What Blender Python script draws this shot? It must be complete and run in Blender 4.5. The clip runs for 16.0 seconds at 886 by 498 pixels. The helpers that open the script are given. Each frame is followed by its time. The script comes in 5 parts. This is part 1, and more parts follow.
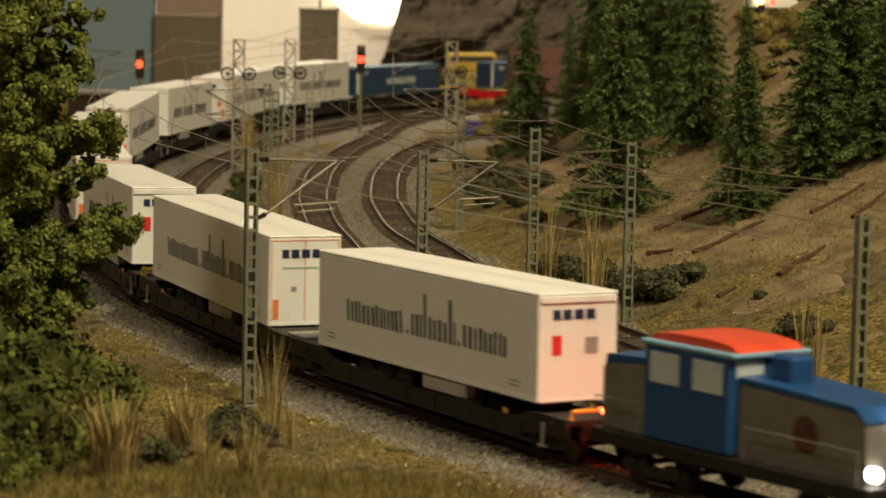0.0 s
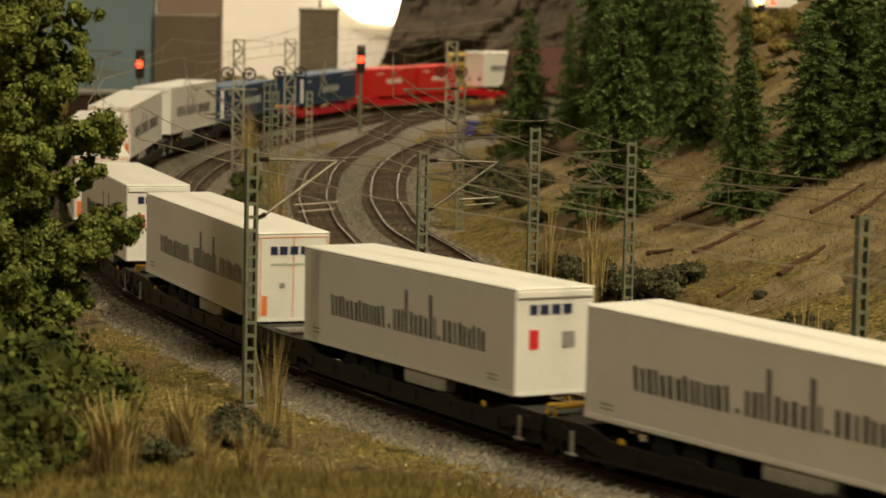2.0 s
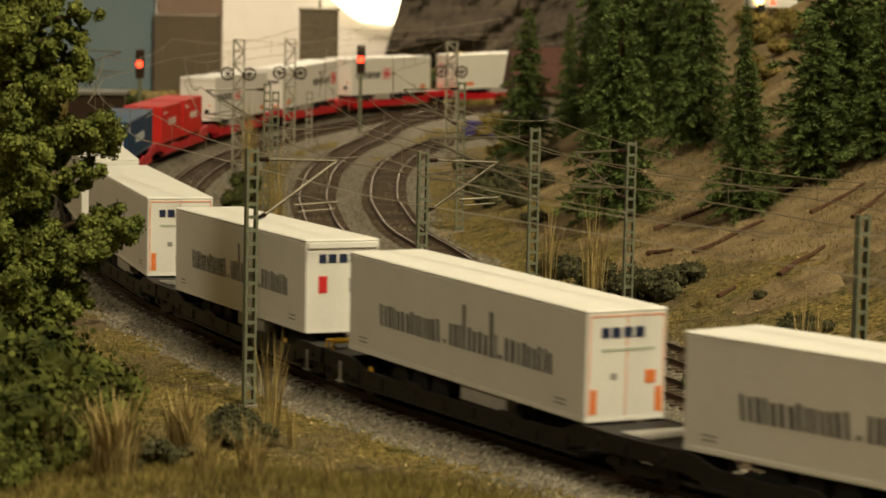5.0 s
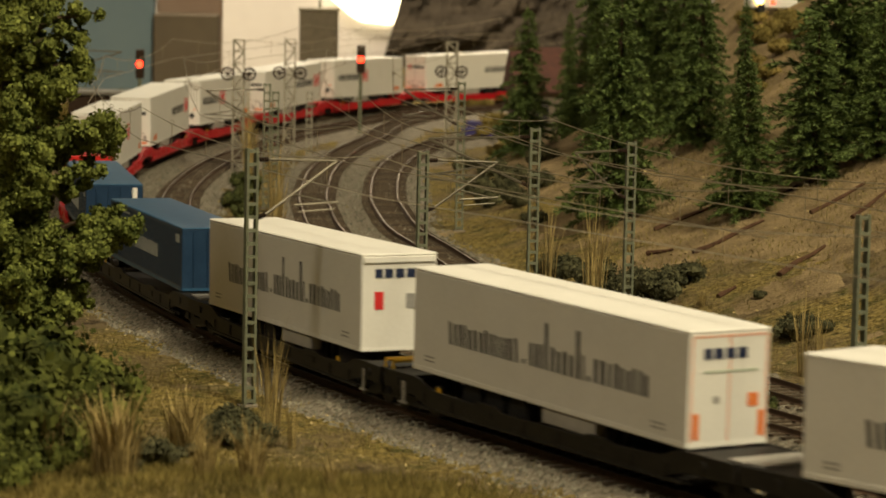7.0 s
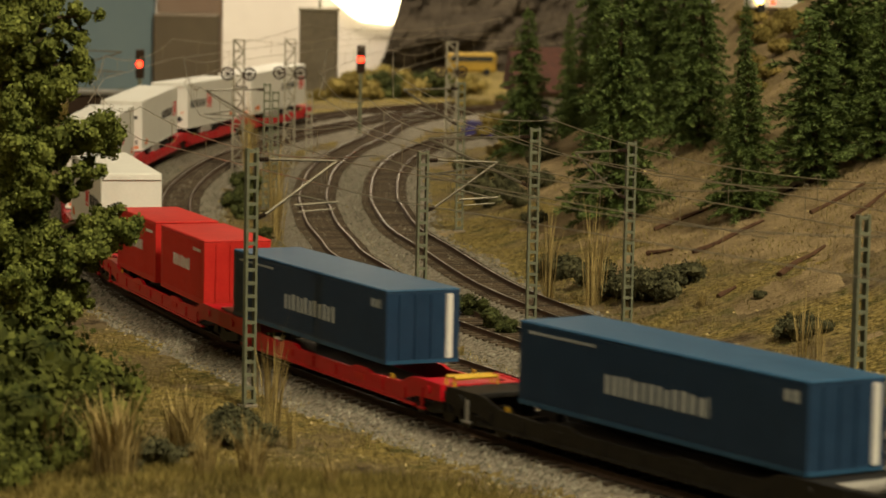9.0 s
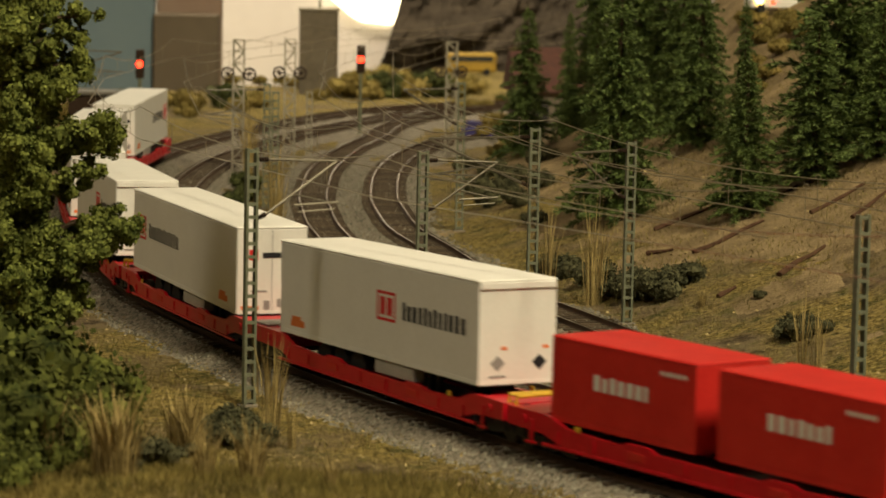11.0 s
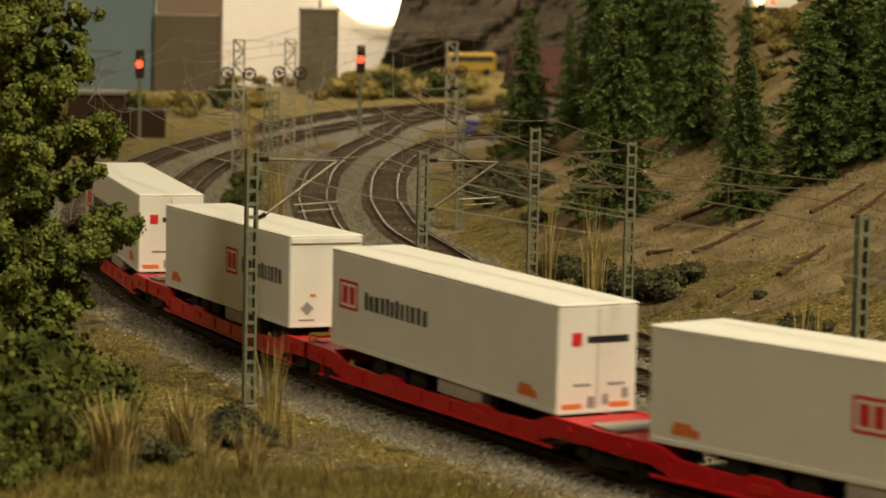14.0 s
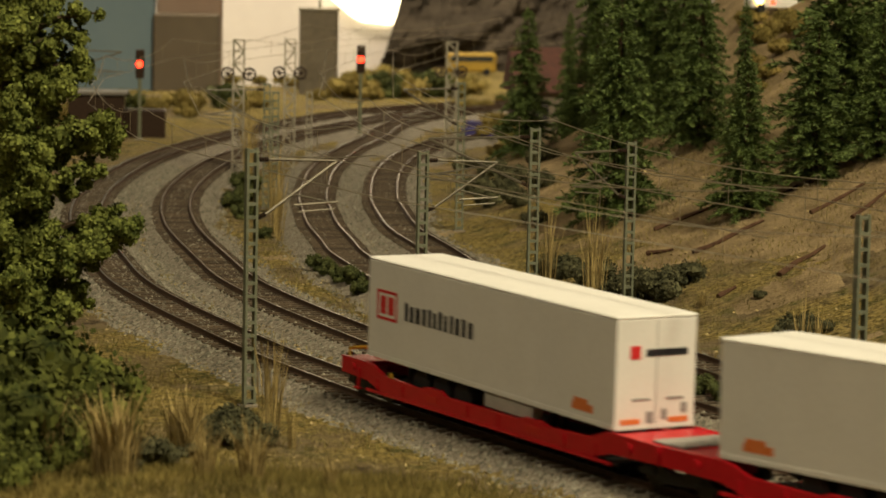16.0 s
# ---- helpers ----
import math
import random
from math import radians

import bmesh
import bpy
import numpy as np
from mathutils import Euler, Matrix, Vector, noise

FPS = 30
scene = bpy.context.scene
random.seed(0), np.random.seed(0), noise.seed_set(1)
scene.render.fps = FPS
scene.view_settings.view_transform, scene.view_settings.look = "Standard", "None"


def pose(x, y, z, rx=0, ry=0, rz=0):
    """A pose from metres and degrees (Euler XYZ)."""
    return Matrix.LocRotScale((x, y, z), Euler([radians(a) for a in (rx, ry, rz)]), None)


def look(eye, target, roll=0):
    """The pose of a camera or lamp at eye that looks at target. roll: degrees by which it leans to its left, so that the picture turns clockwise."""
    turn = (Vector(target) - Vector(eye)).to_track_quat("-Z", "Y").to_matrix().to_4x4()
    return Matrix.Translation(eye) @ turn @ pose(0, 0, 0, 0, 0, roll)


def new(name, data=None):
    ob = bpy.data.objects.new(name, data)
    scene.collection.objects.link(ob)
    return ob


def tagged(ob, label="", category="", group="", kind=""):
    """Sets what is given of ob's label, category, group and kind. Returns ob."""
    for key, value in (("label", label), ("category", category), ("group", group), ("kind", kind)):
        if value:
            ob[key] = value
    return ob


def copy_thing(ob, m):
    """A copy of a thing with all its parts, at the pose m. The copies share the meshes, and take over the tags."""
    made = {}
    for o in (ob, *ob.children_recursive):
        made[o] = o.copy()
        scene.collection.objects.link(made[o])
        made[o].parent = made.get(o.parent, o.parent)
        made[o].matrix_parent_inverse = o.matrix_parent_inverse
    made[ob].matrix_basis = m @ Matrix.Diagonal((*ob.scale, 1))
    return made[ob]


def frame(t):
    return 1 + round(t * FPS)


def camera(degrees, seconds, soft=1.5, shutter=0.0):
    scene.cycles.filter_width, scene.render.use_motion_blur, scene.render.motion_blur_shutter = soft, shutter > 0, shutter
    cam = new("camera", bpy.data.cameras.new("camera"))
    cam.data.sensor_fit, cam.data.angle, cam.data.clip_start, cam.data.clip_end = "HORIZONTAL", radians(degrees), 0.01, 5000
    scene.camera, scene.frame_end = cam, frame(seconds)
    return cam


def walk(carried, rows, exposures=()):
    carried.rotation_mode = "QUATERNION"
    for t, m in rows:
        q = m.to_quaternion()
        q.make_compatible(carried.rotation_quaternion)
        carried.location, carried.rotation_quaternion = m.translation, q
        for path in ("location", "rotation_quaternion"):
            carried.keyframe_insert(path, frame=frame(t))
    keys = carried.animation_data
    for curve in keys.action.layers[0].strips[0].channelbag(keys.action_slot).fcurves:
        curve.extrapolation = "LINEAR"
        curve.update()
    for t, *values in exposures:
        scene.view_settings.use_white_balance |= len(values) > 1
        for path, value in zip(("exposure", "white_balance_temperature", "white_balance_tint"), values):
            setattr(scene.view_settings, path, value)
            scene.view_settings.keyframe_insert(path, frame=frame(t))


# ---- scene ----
K = 0.001          # everything below is written in millimetres of a 1:87 layout

# ---------------------------------------------------------------- camera
cam = camera(18.18, 16.0, soft=1.6, shutter=0.4)
EYE = Matrix.Translation((0, 0, 0.1509)) @ Matrix.Rotation(radians(90 - 5.874), 4, "X") @ Matrix.Rotation(radians(1.174), 4, "Z")
walk(cam, [(0.0, EYE), (16.0, EYE)], exposures=[(0.0, 0.0), (16.0, 0.0)])
cam.data.dof.use_dof, cam.data.dof.focus_distance, cam.data.dof.aperture_fstop = True, 1.16, 38

# ---------------------------------------------------------------- light
world = bpy.data.worlds.new("hall_air")
scene.world = world
world.use_nodes = True
world.node_tree.nodes["Background"].inputs[0].default_value = (1.0, 0.84, 0.60, 1)
world.node_tree.nodes["Background"].inputs[1].default_value = 0.66


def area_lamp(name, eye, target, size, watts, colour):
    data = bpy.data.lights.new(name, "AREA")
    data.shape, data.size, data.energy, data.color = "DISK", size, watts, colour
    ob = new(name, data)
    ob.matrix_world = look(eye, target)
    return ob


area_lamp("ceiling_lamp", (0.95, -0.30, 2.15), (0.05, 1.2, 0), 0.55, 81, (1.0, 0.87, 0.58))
# Fill lamp added on the left to lift the trailers' near sides.
area_lamp("fill_lamp_left", (-1.25, -0.10, 2.25), (0.0, 1.2, 0), 0.55, 17, (1.0, 0.87, 0.63))
# Fill lamp added to brighten the pale board behind the layout.
area_lamp("fill_lamp_far", (-0.25, 3.1, 1.3), (-0.12, 3.9, 0.1), 0.5, 38, (1.0, 0.86, 0.62))


# ---------------------------------------------------------------- materials
def material(name, a, b, rough=0.8, scale=300, bump=0.3, metal=0.0, fine=6.0, detail=6, per_object=0.0, per_island=0.0, spec=0.3,
             contrast=(0.35, 0.65), dist=0.0006):
    m = bpy.data.materials.new(name)
    m.use_nodes = True
    n, l = m.node_tree.nodes, m.node_tree.links
    p = n["Principled BSDF"]
    p.inputs["Roughness"].default_value, p.inputs["Metallic"].default_value = rough, metal
    p.inputs["Specular IOR Level"].default_value = spec
    co = n.new("ShaderNodeTexCoord")
    n1, n2 = n.new("ShaderNodeTexNoise"), n.new("ShaderNodeTexNoise")
    n1.inputs["Scale"].default_value, n1.inputs["Detail"].default_value = scale, detail
    n2.inputs["Scale"].default_value, n2.inputs["Detail"].default_value = scale * fine, 4
    for x in (n1, n2):
        l.new(co.outputs["Object"], x.inputs["Vector"])
    mix = n.new("ShaderNodeMix")
    mix.data_type = "FLOAT"
    mix.inputs[0].default_value = 0.45
    l.new(n1.outputs[0], mix.inputs[2])
    l.new(n2.outputs[0], mix.inputs[3])
    ramp = n.new("ShaderNodeValToRGB")
    ramp.color_ramp.elements[0].position, ramp.color_ramp.elements[1].position = contrast
    ramp.color_ramp.elements[0].color, ramp.color_ramp.elements[1].color = (*a, 1), (*b, 1)
    l.new(mix.outputs[0], ramp.inputs[0])
    col = ramp.outputs[0]
    for amount, node, out in ((per_object, "ShaderNodeObjectInfo", "Random"), (per_island, "ShaderNodeNewGeometry", "Random Per Island")):
        if amount:
            src, hsv, mr = n.new(node), n.new("ShaderNodeHueSaturation"), n.new("ShaderNodeMapRange")
            mr.inputs[3].default_value, mr.inputs[4].default_value = 1 - amount, 1 + amount
            l.new(src.outputs[out], mr.inputs[0])
            l.new(mr.outputs[0], hsv.inputs["Value"])
            l.new(col, hsv.inputs["Color"])
            col = hsv.outputs[0]
    l.new(col, p.inputs["Base Color"])
    if bump:
        bp = n.new("ShaderNodeBump")
        bp.inputs["Strength"].default_value, bp.inputs["Distance"].default_value = bump, dist
        l.new(mix.outputs[0], bp.inputs["Height"])
        l.new(bp.outputs[0], p.inputs["Normal"])
    return m


def glow(name, colour, strength):
    m = bpy.data.materials.new(name)
    m.use_nodes = True
    p = m.node_tree.nodes["Principled BSDF"]
    p.inputs["Base Color"].default_value = (*colour, 1)
    p.inputs["Emission Color"].default_value, p.inputs["Emission Strength"].default_value = (*colour, 1), strength
    return m


def ground_material():
    """Earth, straw scatter and green fleck on the layout, mixed at three scales."""
    m = bpy.data.materials.new("scatter_ground")
    m.use_nodes = True
    n, l = m.node_tree.nodes, m.node_tree.links
    p = n["Principled BSDF"]
    p.inputs["Roughness"].default_value, p.inputs["Specular IOR Level"].default_value = 0.95, 0.1
    co = n.new("ShaderNodeTexCoord")

    def noise_tex(scale, detail=6, rough=0.6):
        x = n.new("ShaderNodeTexNoise")
        x.inputs["Scale"].default_value, x.inputs["Detail"].default_value, x.inputs["Roughness"].default_value = scale, detail, rough
        l.new(co.outputs["Object"], x.inputs["Vector"])
        return x.outputs[0]

    def ramp(src, stops):
        r = n.new("ShaderNodeValToRGB")
        e = r.color_ramp.elements
        while len(e) < len(stops):
            e.new(0.5)
        for el, (pos, c) in zip(e, stops):
            el.position, el.color = pos, (*c, 1)
        l.new(src, r.inputs[0])
        return r.outputs[0]

    def mix(f, a, b):
        x = n.new("ShaderNodeMix")
        x.data_type = "RGBA"
        l.new(f, x.inputs[0])
        l.new(a, x.inputs[6])
        l.new(b, x.inputs[7])
        return x.outputs[2]

    big, mid, fine, grit = noise_tex(14, 3), noise_tex(75), noise_tex(420), noise_tex(1500, 3)
    earth = ramp(mid, [(0.34, (0.085, 0.06, 0.036)), (0.5, (0.28, 0.21, 0.12)), (0.66, (0.45, 0.35, 0.205))])
    straw = ramp(fine, [(0.36, (0.095, 0.073, 0.022)), (0.5, (0.34, 0.255, 0.078)), (0.64, (0.58, 0.44, 0.155))])
    green = ramp(fine, [(0.35, (0.065, 0.064, 0.02)), (0.65, (0.20, 0.175, 0.058))])
    f1 = ramp(big, [(0.38, (0, 0, 0)), (0.56, (1, 1, 1))])
    f2 = ramp(mid, [(0.50, (0, 0, 0)), (0.66, (1, 1, 1))])
    c = mix(f2, mix(f1, earth, straw), green)
    speck = ramp(grit, [(0.60, (0, 0, 0)), (0.72, (1, 1, 1))])
    pale = ramp(mid, [(0.0, (0.42, 0.34, 0.19)), (1.0, (0.52, 0.44, 0.27))])
    l.new(mix(speck, c, pale), p.inputs["Base Color"])
    add = n.new("ShaderNodeMath")
    add.operation = "ADD"
    l.new(fine, add.inputs[0])
    l.new(grit, add.inputs[1])
    bp = n.new("ShaderNodeBump")
    bp.inputs["Strength"].default_value, bp.inputs["Distance"].default_value = 1.0, 0.0034
    l.new(add.outputs[0], bp.inputs["Height"])
    l.new(bp.outputs[0], p.inputs["Normal"])
    return m


GROUND = ground_material()
SLOPE = material("dusty_slope_earth", (0.10, 0.071, 0.038), (0.345, 0.258, 0.142), 0.97, 55, 0.9, fine=14, dist=0.003, contrast=(0.33, 0.66), spec=0.05)
BALLAST = material("ballast_bed", (0.085, 0.073, 0.056), (0.33, 0.29, 0.225), 0.95, 500, 1.0, fine=3, dist=0.002, contrast=(0.38, 0.62), spec=0.1)
STONE = material("ballast_stone", (0.10, 0.092, 0.07), (0.27, 0.25, 0.195), 0.95, 900, 0.3, per_island=0.5, spec=0.1)
RAIL_SIDE = material("rusty_rail", (0.045, 0.026, 0.016), (0.10, 0.06, 0.035), 0.75, 800, 0.2, spec=0.3)
RAIL_TOP = material("polished_rail", (0.20, 0.18, 0.15), (0.36, 0.33, 0.28), 0.30, 900, 0.05, metal=1.0)
SLEEPER = material("sleeper_brown", (0.045, 0.032, 0.022), (0.10, 0.075, 0.05), 0.9, 700, 0.4, per_object=0.35, spec=0.15)
SLEEPER_STUFF = material("sleeper_brown_far", (0.045, 0.032, 0.022), (0.10, 0.075, 0.05), 0.9, 700, 0.4, per_island=0.35, spec=0.15)
MAST = material("mast_paint", (0.105, 0.115, 0.075), (0.19, 0.20, 0.135), 0.6, 500, 0.15)
MAST_PALE = material("mast_concrete", (0.24, 0.215, 0.165), (0.36, 0.33, 0.26), 0.8, 400, 0.2)
WIRE = material("bronze_wire", (0.26, 0.22, 0.15), (0.40, 0.35, 0.25), 0.4, 600, 0.0, metal=0.6)
TUBE = material("cantilever_tube", (0.13, 0.115, 0.085), (0.23, 0.205, 0.155), 0.35, 600, 0.0, metal=0.5)
INSUL = material("insulator_brown", (0.02, 0.012, 0.008), (0.05, 0.03, 0.02), 0.35, 600, 0.0)
WHITE = material("trailer_white", (0.74, 0.72, 0.67), (0.80, 0.78, 0.73), 0.5, 60, 0.03, fine=12, per_object=0.03)
WHITE_ROOF = material("trailer_roof_white", (0.76, 0.74, 0.69), (0.83, 0.81, 0.76), 0.55, 50, 0.04, fine=9)
GREY_BOX = material("grey_locker", (0.36, 0.34, 0.31), (0.46, 0.44, 0.40), 0.6, 200, 0.1)
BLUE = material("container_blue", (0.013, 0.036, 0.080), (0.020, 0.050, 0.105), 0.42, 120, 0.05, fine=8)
# Roof and bottom rail take a lighter blue than the sides.
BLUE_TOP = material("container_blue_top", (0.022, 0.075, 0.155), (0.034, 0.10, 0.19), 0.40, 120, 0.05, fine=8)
RED = material("container_red", (0.50, 0.018, 0.014), (0.60, 0.03, 0.022), 0.48, 120, 0.05, fine=8)
RED_FRAME = material("wagon_red", (0.44, 0.004, 0.012), (0.57, 0.010, 0.020), 0.36, 260, 0.1, fine=5)
BLACK_FRAME = material("wagon_black", (0.006, 0.0055, 0.005), (0.022, 0.019, 0.016), 0.55, 260, 0.1, fine=5)
STEEL = material("worn_plate", (0.25, 0.24, 0.22), (0.42, 0.40, 0.36), 0.5, 400, 0.1)
WHEEL = material("wheel_dark", (0.018, 0.014, 0.011), (0.05, 0.04, 0.03), 0.5, 500, 0.1, metal=0.3)
RUBBER = material("tyre_rubber", (0.010, 0.010, 0.010), (0.022, 0.021, 0.020), 0.8, 500, 0.1)
INK = material("dark_print", (0.012, 0.012, 0.015), (0.026, 0.026, 0.03), 0.6, 800, 0.0)
INK_BLUE = material("navy_print", (0.010, 0.018, 0.05), (0.02, 0.03, 0.075), 0.6, 800, 0.0)
INK_RED = material("red_print", (0.58, 0.02, 0.022), (0.68, 0.035, 0.035), 0.6, 800, 0.0)
INK_GREY = material("grey_print", (0.24, 0.23, 0.22), (0.34, 0.33, 0.31), 0.6, 800, 0.0)
INK_ORANGE = material("orange_print", (0.68, 0.17, 0.04), (0.78, 0.24, 0.07), 0.6, 800, 0.0)
INK_PALE = material("pale_print", (0.42, 0.47, 0.48), (0.55, 0.58, 0.57), 0.6, 800, 0.0)
INK_GREEN = material("green_grey_print", (0.36, 0.42, 0.33), (0.48, 0.52, 0.42), 0.6, 800, 0.0)
YELLOW = material("yellow_paint", (0.55, 0.33, 0.02), (0.70, 0.44, 0.04), 0.5, 500, 0.05)
BUS_YELLOW = material("dull_yellow", (0.26, 0.165, 0.02), (0.36, 0.23, 0.03), 0.6, 60, 0.05)
NEEDLE = material("fir_needles", (0.030, 0.056, 0.015), (0.17, 0.225, 0.062), 0.65, 160, 0.0, fine=8, per_island=0.5, spec=0.2, contrast=(0.3, 0.7))
BARK = material("bark", (0.05, 0.034, 0.022), (0.12, 0.085, 0.055), 0.95, 350, 0.6, spec=0.1)
LEAF = material("leaf_flock", (0.026, 0.042, 0.008), (0.22, 0.245, 0.055), 0.85, 110, 0.0, fine=9, per_island=0.45, spec=0.15, contrast=(0.32, 0.66))
LEAF_BUSH = material("bush_flock", (0.012, 0.020, 0.004), (0.125, 0.137, 0.030), 0.85, 90, 0.0, fine=7, per_island=0.5, spec=0.15, contrast=(0.36, 0.64))
SHRUB = material("shrub_flock", (0.032, 0.034, 0.018), (0.125, 0.12, 0.062), 0.9, 140, 0.0, fine=8, per_island=0.45, spec=0.1)
SHRUB_GREEN = material("green_flock", (0.024, 0.032, 0.012), (0.11, 0.12, 0.04), 0.9, 140, 0.0, fine=8, per_island=0.45, spec=0.1)
SHRUB_GOLD = material("golden_flock", (0.10, 0.082, 0.02), (0.34, 0.26, 0.085), 0.9, 60, 0.0, fine=8, per_island=0.45, spec=0.1)
PANEL_PINK = material("pinkish_panel", (0.27, 0.19, 0.145), (0.32, 0.23, 0.175), 0.9, 6, 0.05)
STRAW = material("dry_reed", (0.20, 0.145, 0.052), (0.45, 0.345, 0.145), 0.85, 300, 0.0, per_island=0.4, spec=0.15)
GRASS = material("grass_fibre", (0.07, 0.07, 0.018), (0.32, 0.25, 0.085), 0.9, 60, 0.0, per_island=0.5, spec=0.1)
MEADOW = material("olive_static_grass", (0.075, 0.066, 0.017), (0.29, 0.225, 0.072), 0.9, 45, 0.0, per_island=0.45, spec=0.1)
LITTER = material("leaf_litter", (0.12, 0.085, 0.04), (0.46, 0.36, 0.17), 0.9, 40, 0.0, per_island=0.5, spec=0.1)
WOOD = material("dead_log", (0.045, 0.024, 0.015), (0.115, 0.062, 0.038), 0.9, 260, 0.6, spec=0.1)
ROCK = material("dark_rock", (0.018, 0.014, 0.010), (0.060, 0.047, 0.033), 0.95, 30, 1.0, dist=0.01, spec=0.1)
PANEL_BLUE = material("blue_grey_panel", (0.15, 0.215, 0.26), (0.18, 0.245, 0.29), 0.9, 4, 0.05)
PANEL_BROWN = material("brown_grey_panel", (0.13, 0.105, 0.078), (0.17, 0.138, 0.10), 0.9, 6, 0.05)
PLASTER = material("white_plaster", (0.56, 0.51, 0.47), (0.63, 0.58, 0.53), 0.9, 5, 0.1)
TOWER = material("grey_render", (0.14, 0.12, 0.09), (0.20, 0.17, 0.13), 0.9, 30, 0.2)
# Kept pale so the unseen hall walls and ceiling bounce fill light.
HALL = material("hall_paint", (0.46, 0.41, 0.33), (0.53, 0.48, 0.39), 0.9, 2, 0.1)
GLASS_DARK = material("dark_glazing", (0.02, 0.022, 0.022), (0.04, 0.042, 0.042), 0.1, 100, 0.0, spec=0.6)
LOCO_BLUE = material("loco_blue", (0.012, 0.055, 0.16), (0.02, 0.075, 0.21), 0.4, 150, 0.05)
LOCO_PALE = material("loco_pale_blue", (0.16, 0.30, 0.42), (0.22, 0.37, 0.48), 0.4, 150, 0.05)
LOCO_RED = material("loco_red", (0.62, 0.06, 0.025), (0.74, 0.09, 0.04), 0.4, 150, 0.05)
LOCO_GREY = material("loco_grey", (0.13, 0.12, 0.105), (0.19, 0.175, 0.15), 0.5, 150, 0.1)
ROOF_TILE = material("roof_red", (0.06, 0.024, 0.017), (0.11, 0.04, 0.027), 0.8, 200, 0.4)
PURPLE = material("purple_paint", (0.05, 0.045, 0.16), (0.09, 0.075, 0.24), 0.6, 100, 0.05)
RED_LIGHT = glow("signal_red_light", (1.0, 0.03, 0.01), 9.0)
HEADLIGHT = glow("headlight", (1.0, 0.95, 0.82), 14.0)
TAIL_RED = glow("tail_red_light", (1.0, 0.05, 0.02), 70.0)
TAILLIGHT = glow("car_amber_light", (1.0, 0.62, 0.12), 12.0)
# Emission for the glare patch before the pale board.
GLARE_GLOW = glow("board_glare_glow", (1.0, 0.90, 0.62), 4.0)


# ---------------------------------------------------------------- mesh tools
class Mesh:
    """A plain list of corners and faces in millimetres."""

    def __init__(self):
        self.v, self.f = [], []

    def face(self, *pts):
        i = len(self.v)
        self.v += [tuple(p) for p in pts]
        self.f.append(tuple(range(i, i + len(pts))))

    def box(self, x0, x1, y0, y1, z0, z1, c=0.0):
        """A box whose edges are chamfered by c."""
        i = len(self.v)
        if c <= 0:
            self.v += [(x, y, z) for x in (x0, x1) for y in (y0, y1) for z in (z0, z1)]
            for f in ((0, 1, 3, 2), (4, 6, 7, 5), (0, 4, 5, 1), (2, 3, 7, 6), (0, 2, 6, 4), (1, 5, 7, 3)):
                self.f.append(tuple(i + k for k in f))
            return
        X, Y, Z = (x0, x1), (y0, y1), (z0, z1)
        ids = {}
        for a in (0, 1):
            for b in (0, 1):
                for d in (0, 1):
                    ix, iy, iz = X[a] + c * (1 - 2 * a), Y[b] + c * (1 - 2 * b), Z[d] + c * (1 - 2 * d)
                    for ax, p in (("x", (X[a], iy, iz)), ("y", (ix, Y[b], iz)), ("z", (ix, iy, Z[d]))):
                        ids[a, b, d, ax] = len(self.v)
                        self.v.append(p)
        g = lambda *k: ids[k]
        for s in (0, 1):
            self.f.append(tuple(g(s, *q, "x") for q in ((0, 0), (1, 0), (1, 1), (0, 1))))
            self.f.append(tuple(g(q[0], s, q[1], "y") for q in ((0, 0), (1, 0), (1, 1), (0, 1))))
            self.f.append(tuple(g(*q, s, "z") for q in ((0, 0), (1, 0), (1, 1), (0, 1))))
        for s in (0, 1):
            for t in (0, 1):
                self.f.append((g(s, t, 0, "x"), g(s, t, 1, "x"), g(s, t, 1, "y"), g(s, t, 0, "y")))
                self.f.append((g(s, 0, t, "x"), g(s, 1, t, "x"), g(s, 1, t, "z"), g(s, 0, t, "z")))
                self.f.append((g(0, s, t, "y"), g(1, s, t, "y"), g(1, s, t, "z"), g(0, s, t, "z")))
        for a in (0, 1):
            for b in (0, 1):
                for d in (0, 1):
                    self.f.append((g(a, b, d, "x"), g(a, b, d, "y"), g(a, b, d, "z")))

    def tube(self, pts, radii, seg=6, cap=True):
        pts = [Vector(p) for p in pts]
        if not isinstance(radii, (list, tuple)):
            radii = [radii] * len(pts)
        start = len(self.v)
        for k, p in enumerate(pts):
            d = (pts[min(k + 1, len(pts) - 1)] - pts[max(k - 1, 0)]).normalized()
            u = d.cross(Vector((0, 0, 1)) if abs(d.z) < 0.9 else Vector((1, 0, 0))).normalized()
            w = d.cross(u)
            for s in range(seg):
                a = 2 * math.pi * s / seg
                self.v.append(tuple(p + (u * math.cos(a) + w * math.sin(a)) * radii[k]))
        for k in range(len(pts) - 1):
            for s in range(seg):
                a, b = start + k * seg + s, start + k * seg + (s + 1) % seg
                self.f.append((a, b, b + seg, a + seg))
        if cap:
            self.f.append(tuple(range(start + seg - 1, start - 1, -1)))
            e = start + (len(pts) - 1) * seg
            self.f.append(tuple(range(e, e + seg)))

    def extrude(self, profile, y0, y1):
        """A closed outline in x and z, carried from y0 to y1."""
        i, n = len(self.v), len(profile)
        self.v += [(x, y0, z) for x, z in profile] + [(x, y1, z) for x, z in profile]
        self.f.append(tuple(range(i, i + n)))
        self.f.append(tuple(range(i + 2 * n - 1, i + n - 1, -1)))
        for k in range(n):
            a, b = i + k, i + (k + 1) % n
            self.f.append((a, a + n, b + n, b))

    def data(self, name, *mats):
        me = bpy.data.meshes.new(name)
        me.from_pydata([(x * K, y * K, z * K) for x, y, z in self.v], [], self.f)
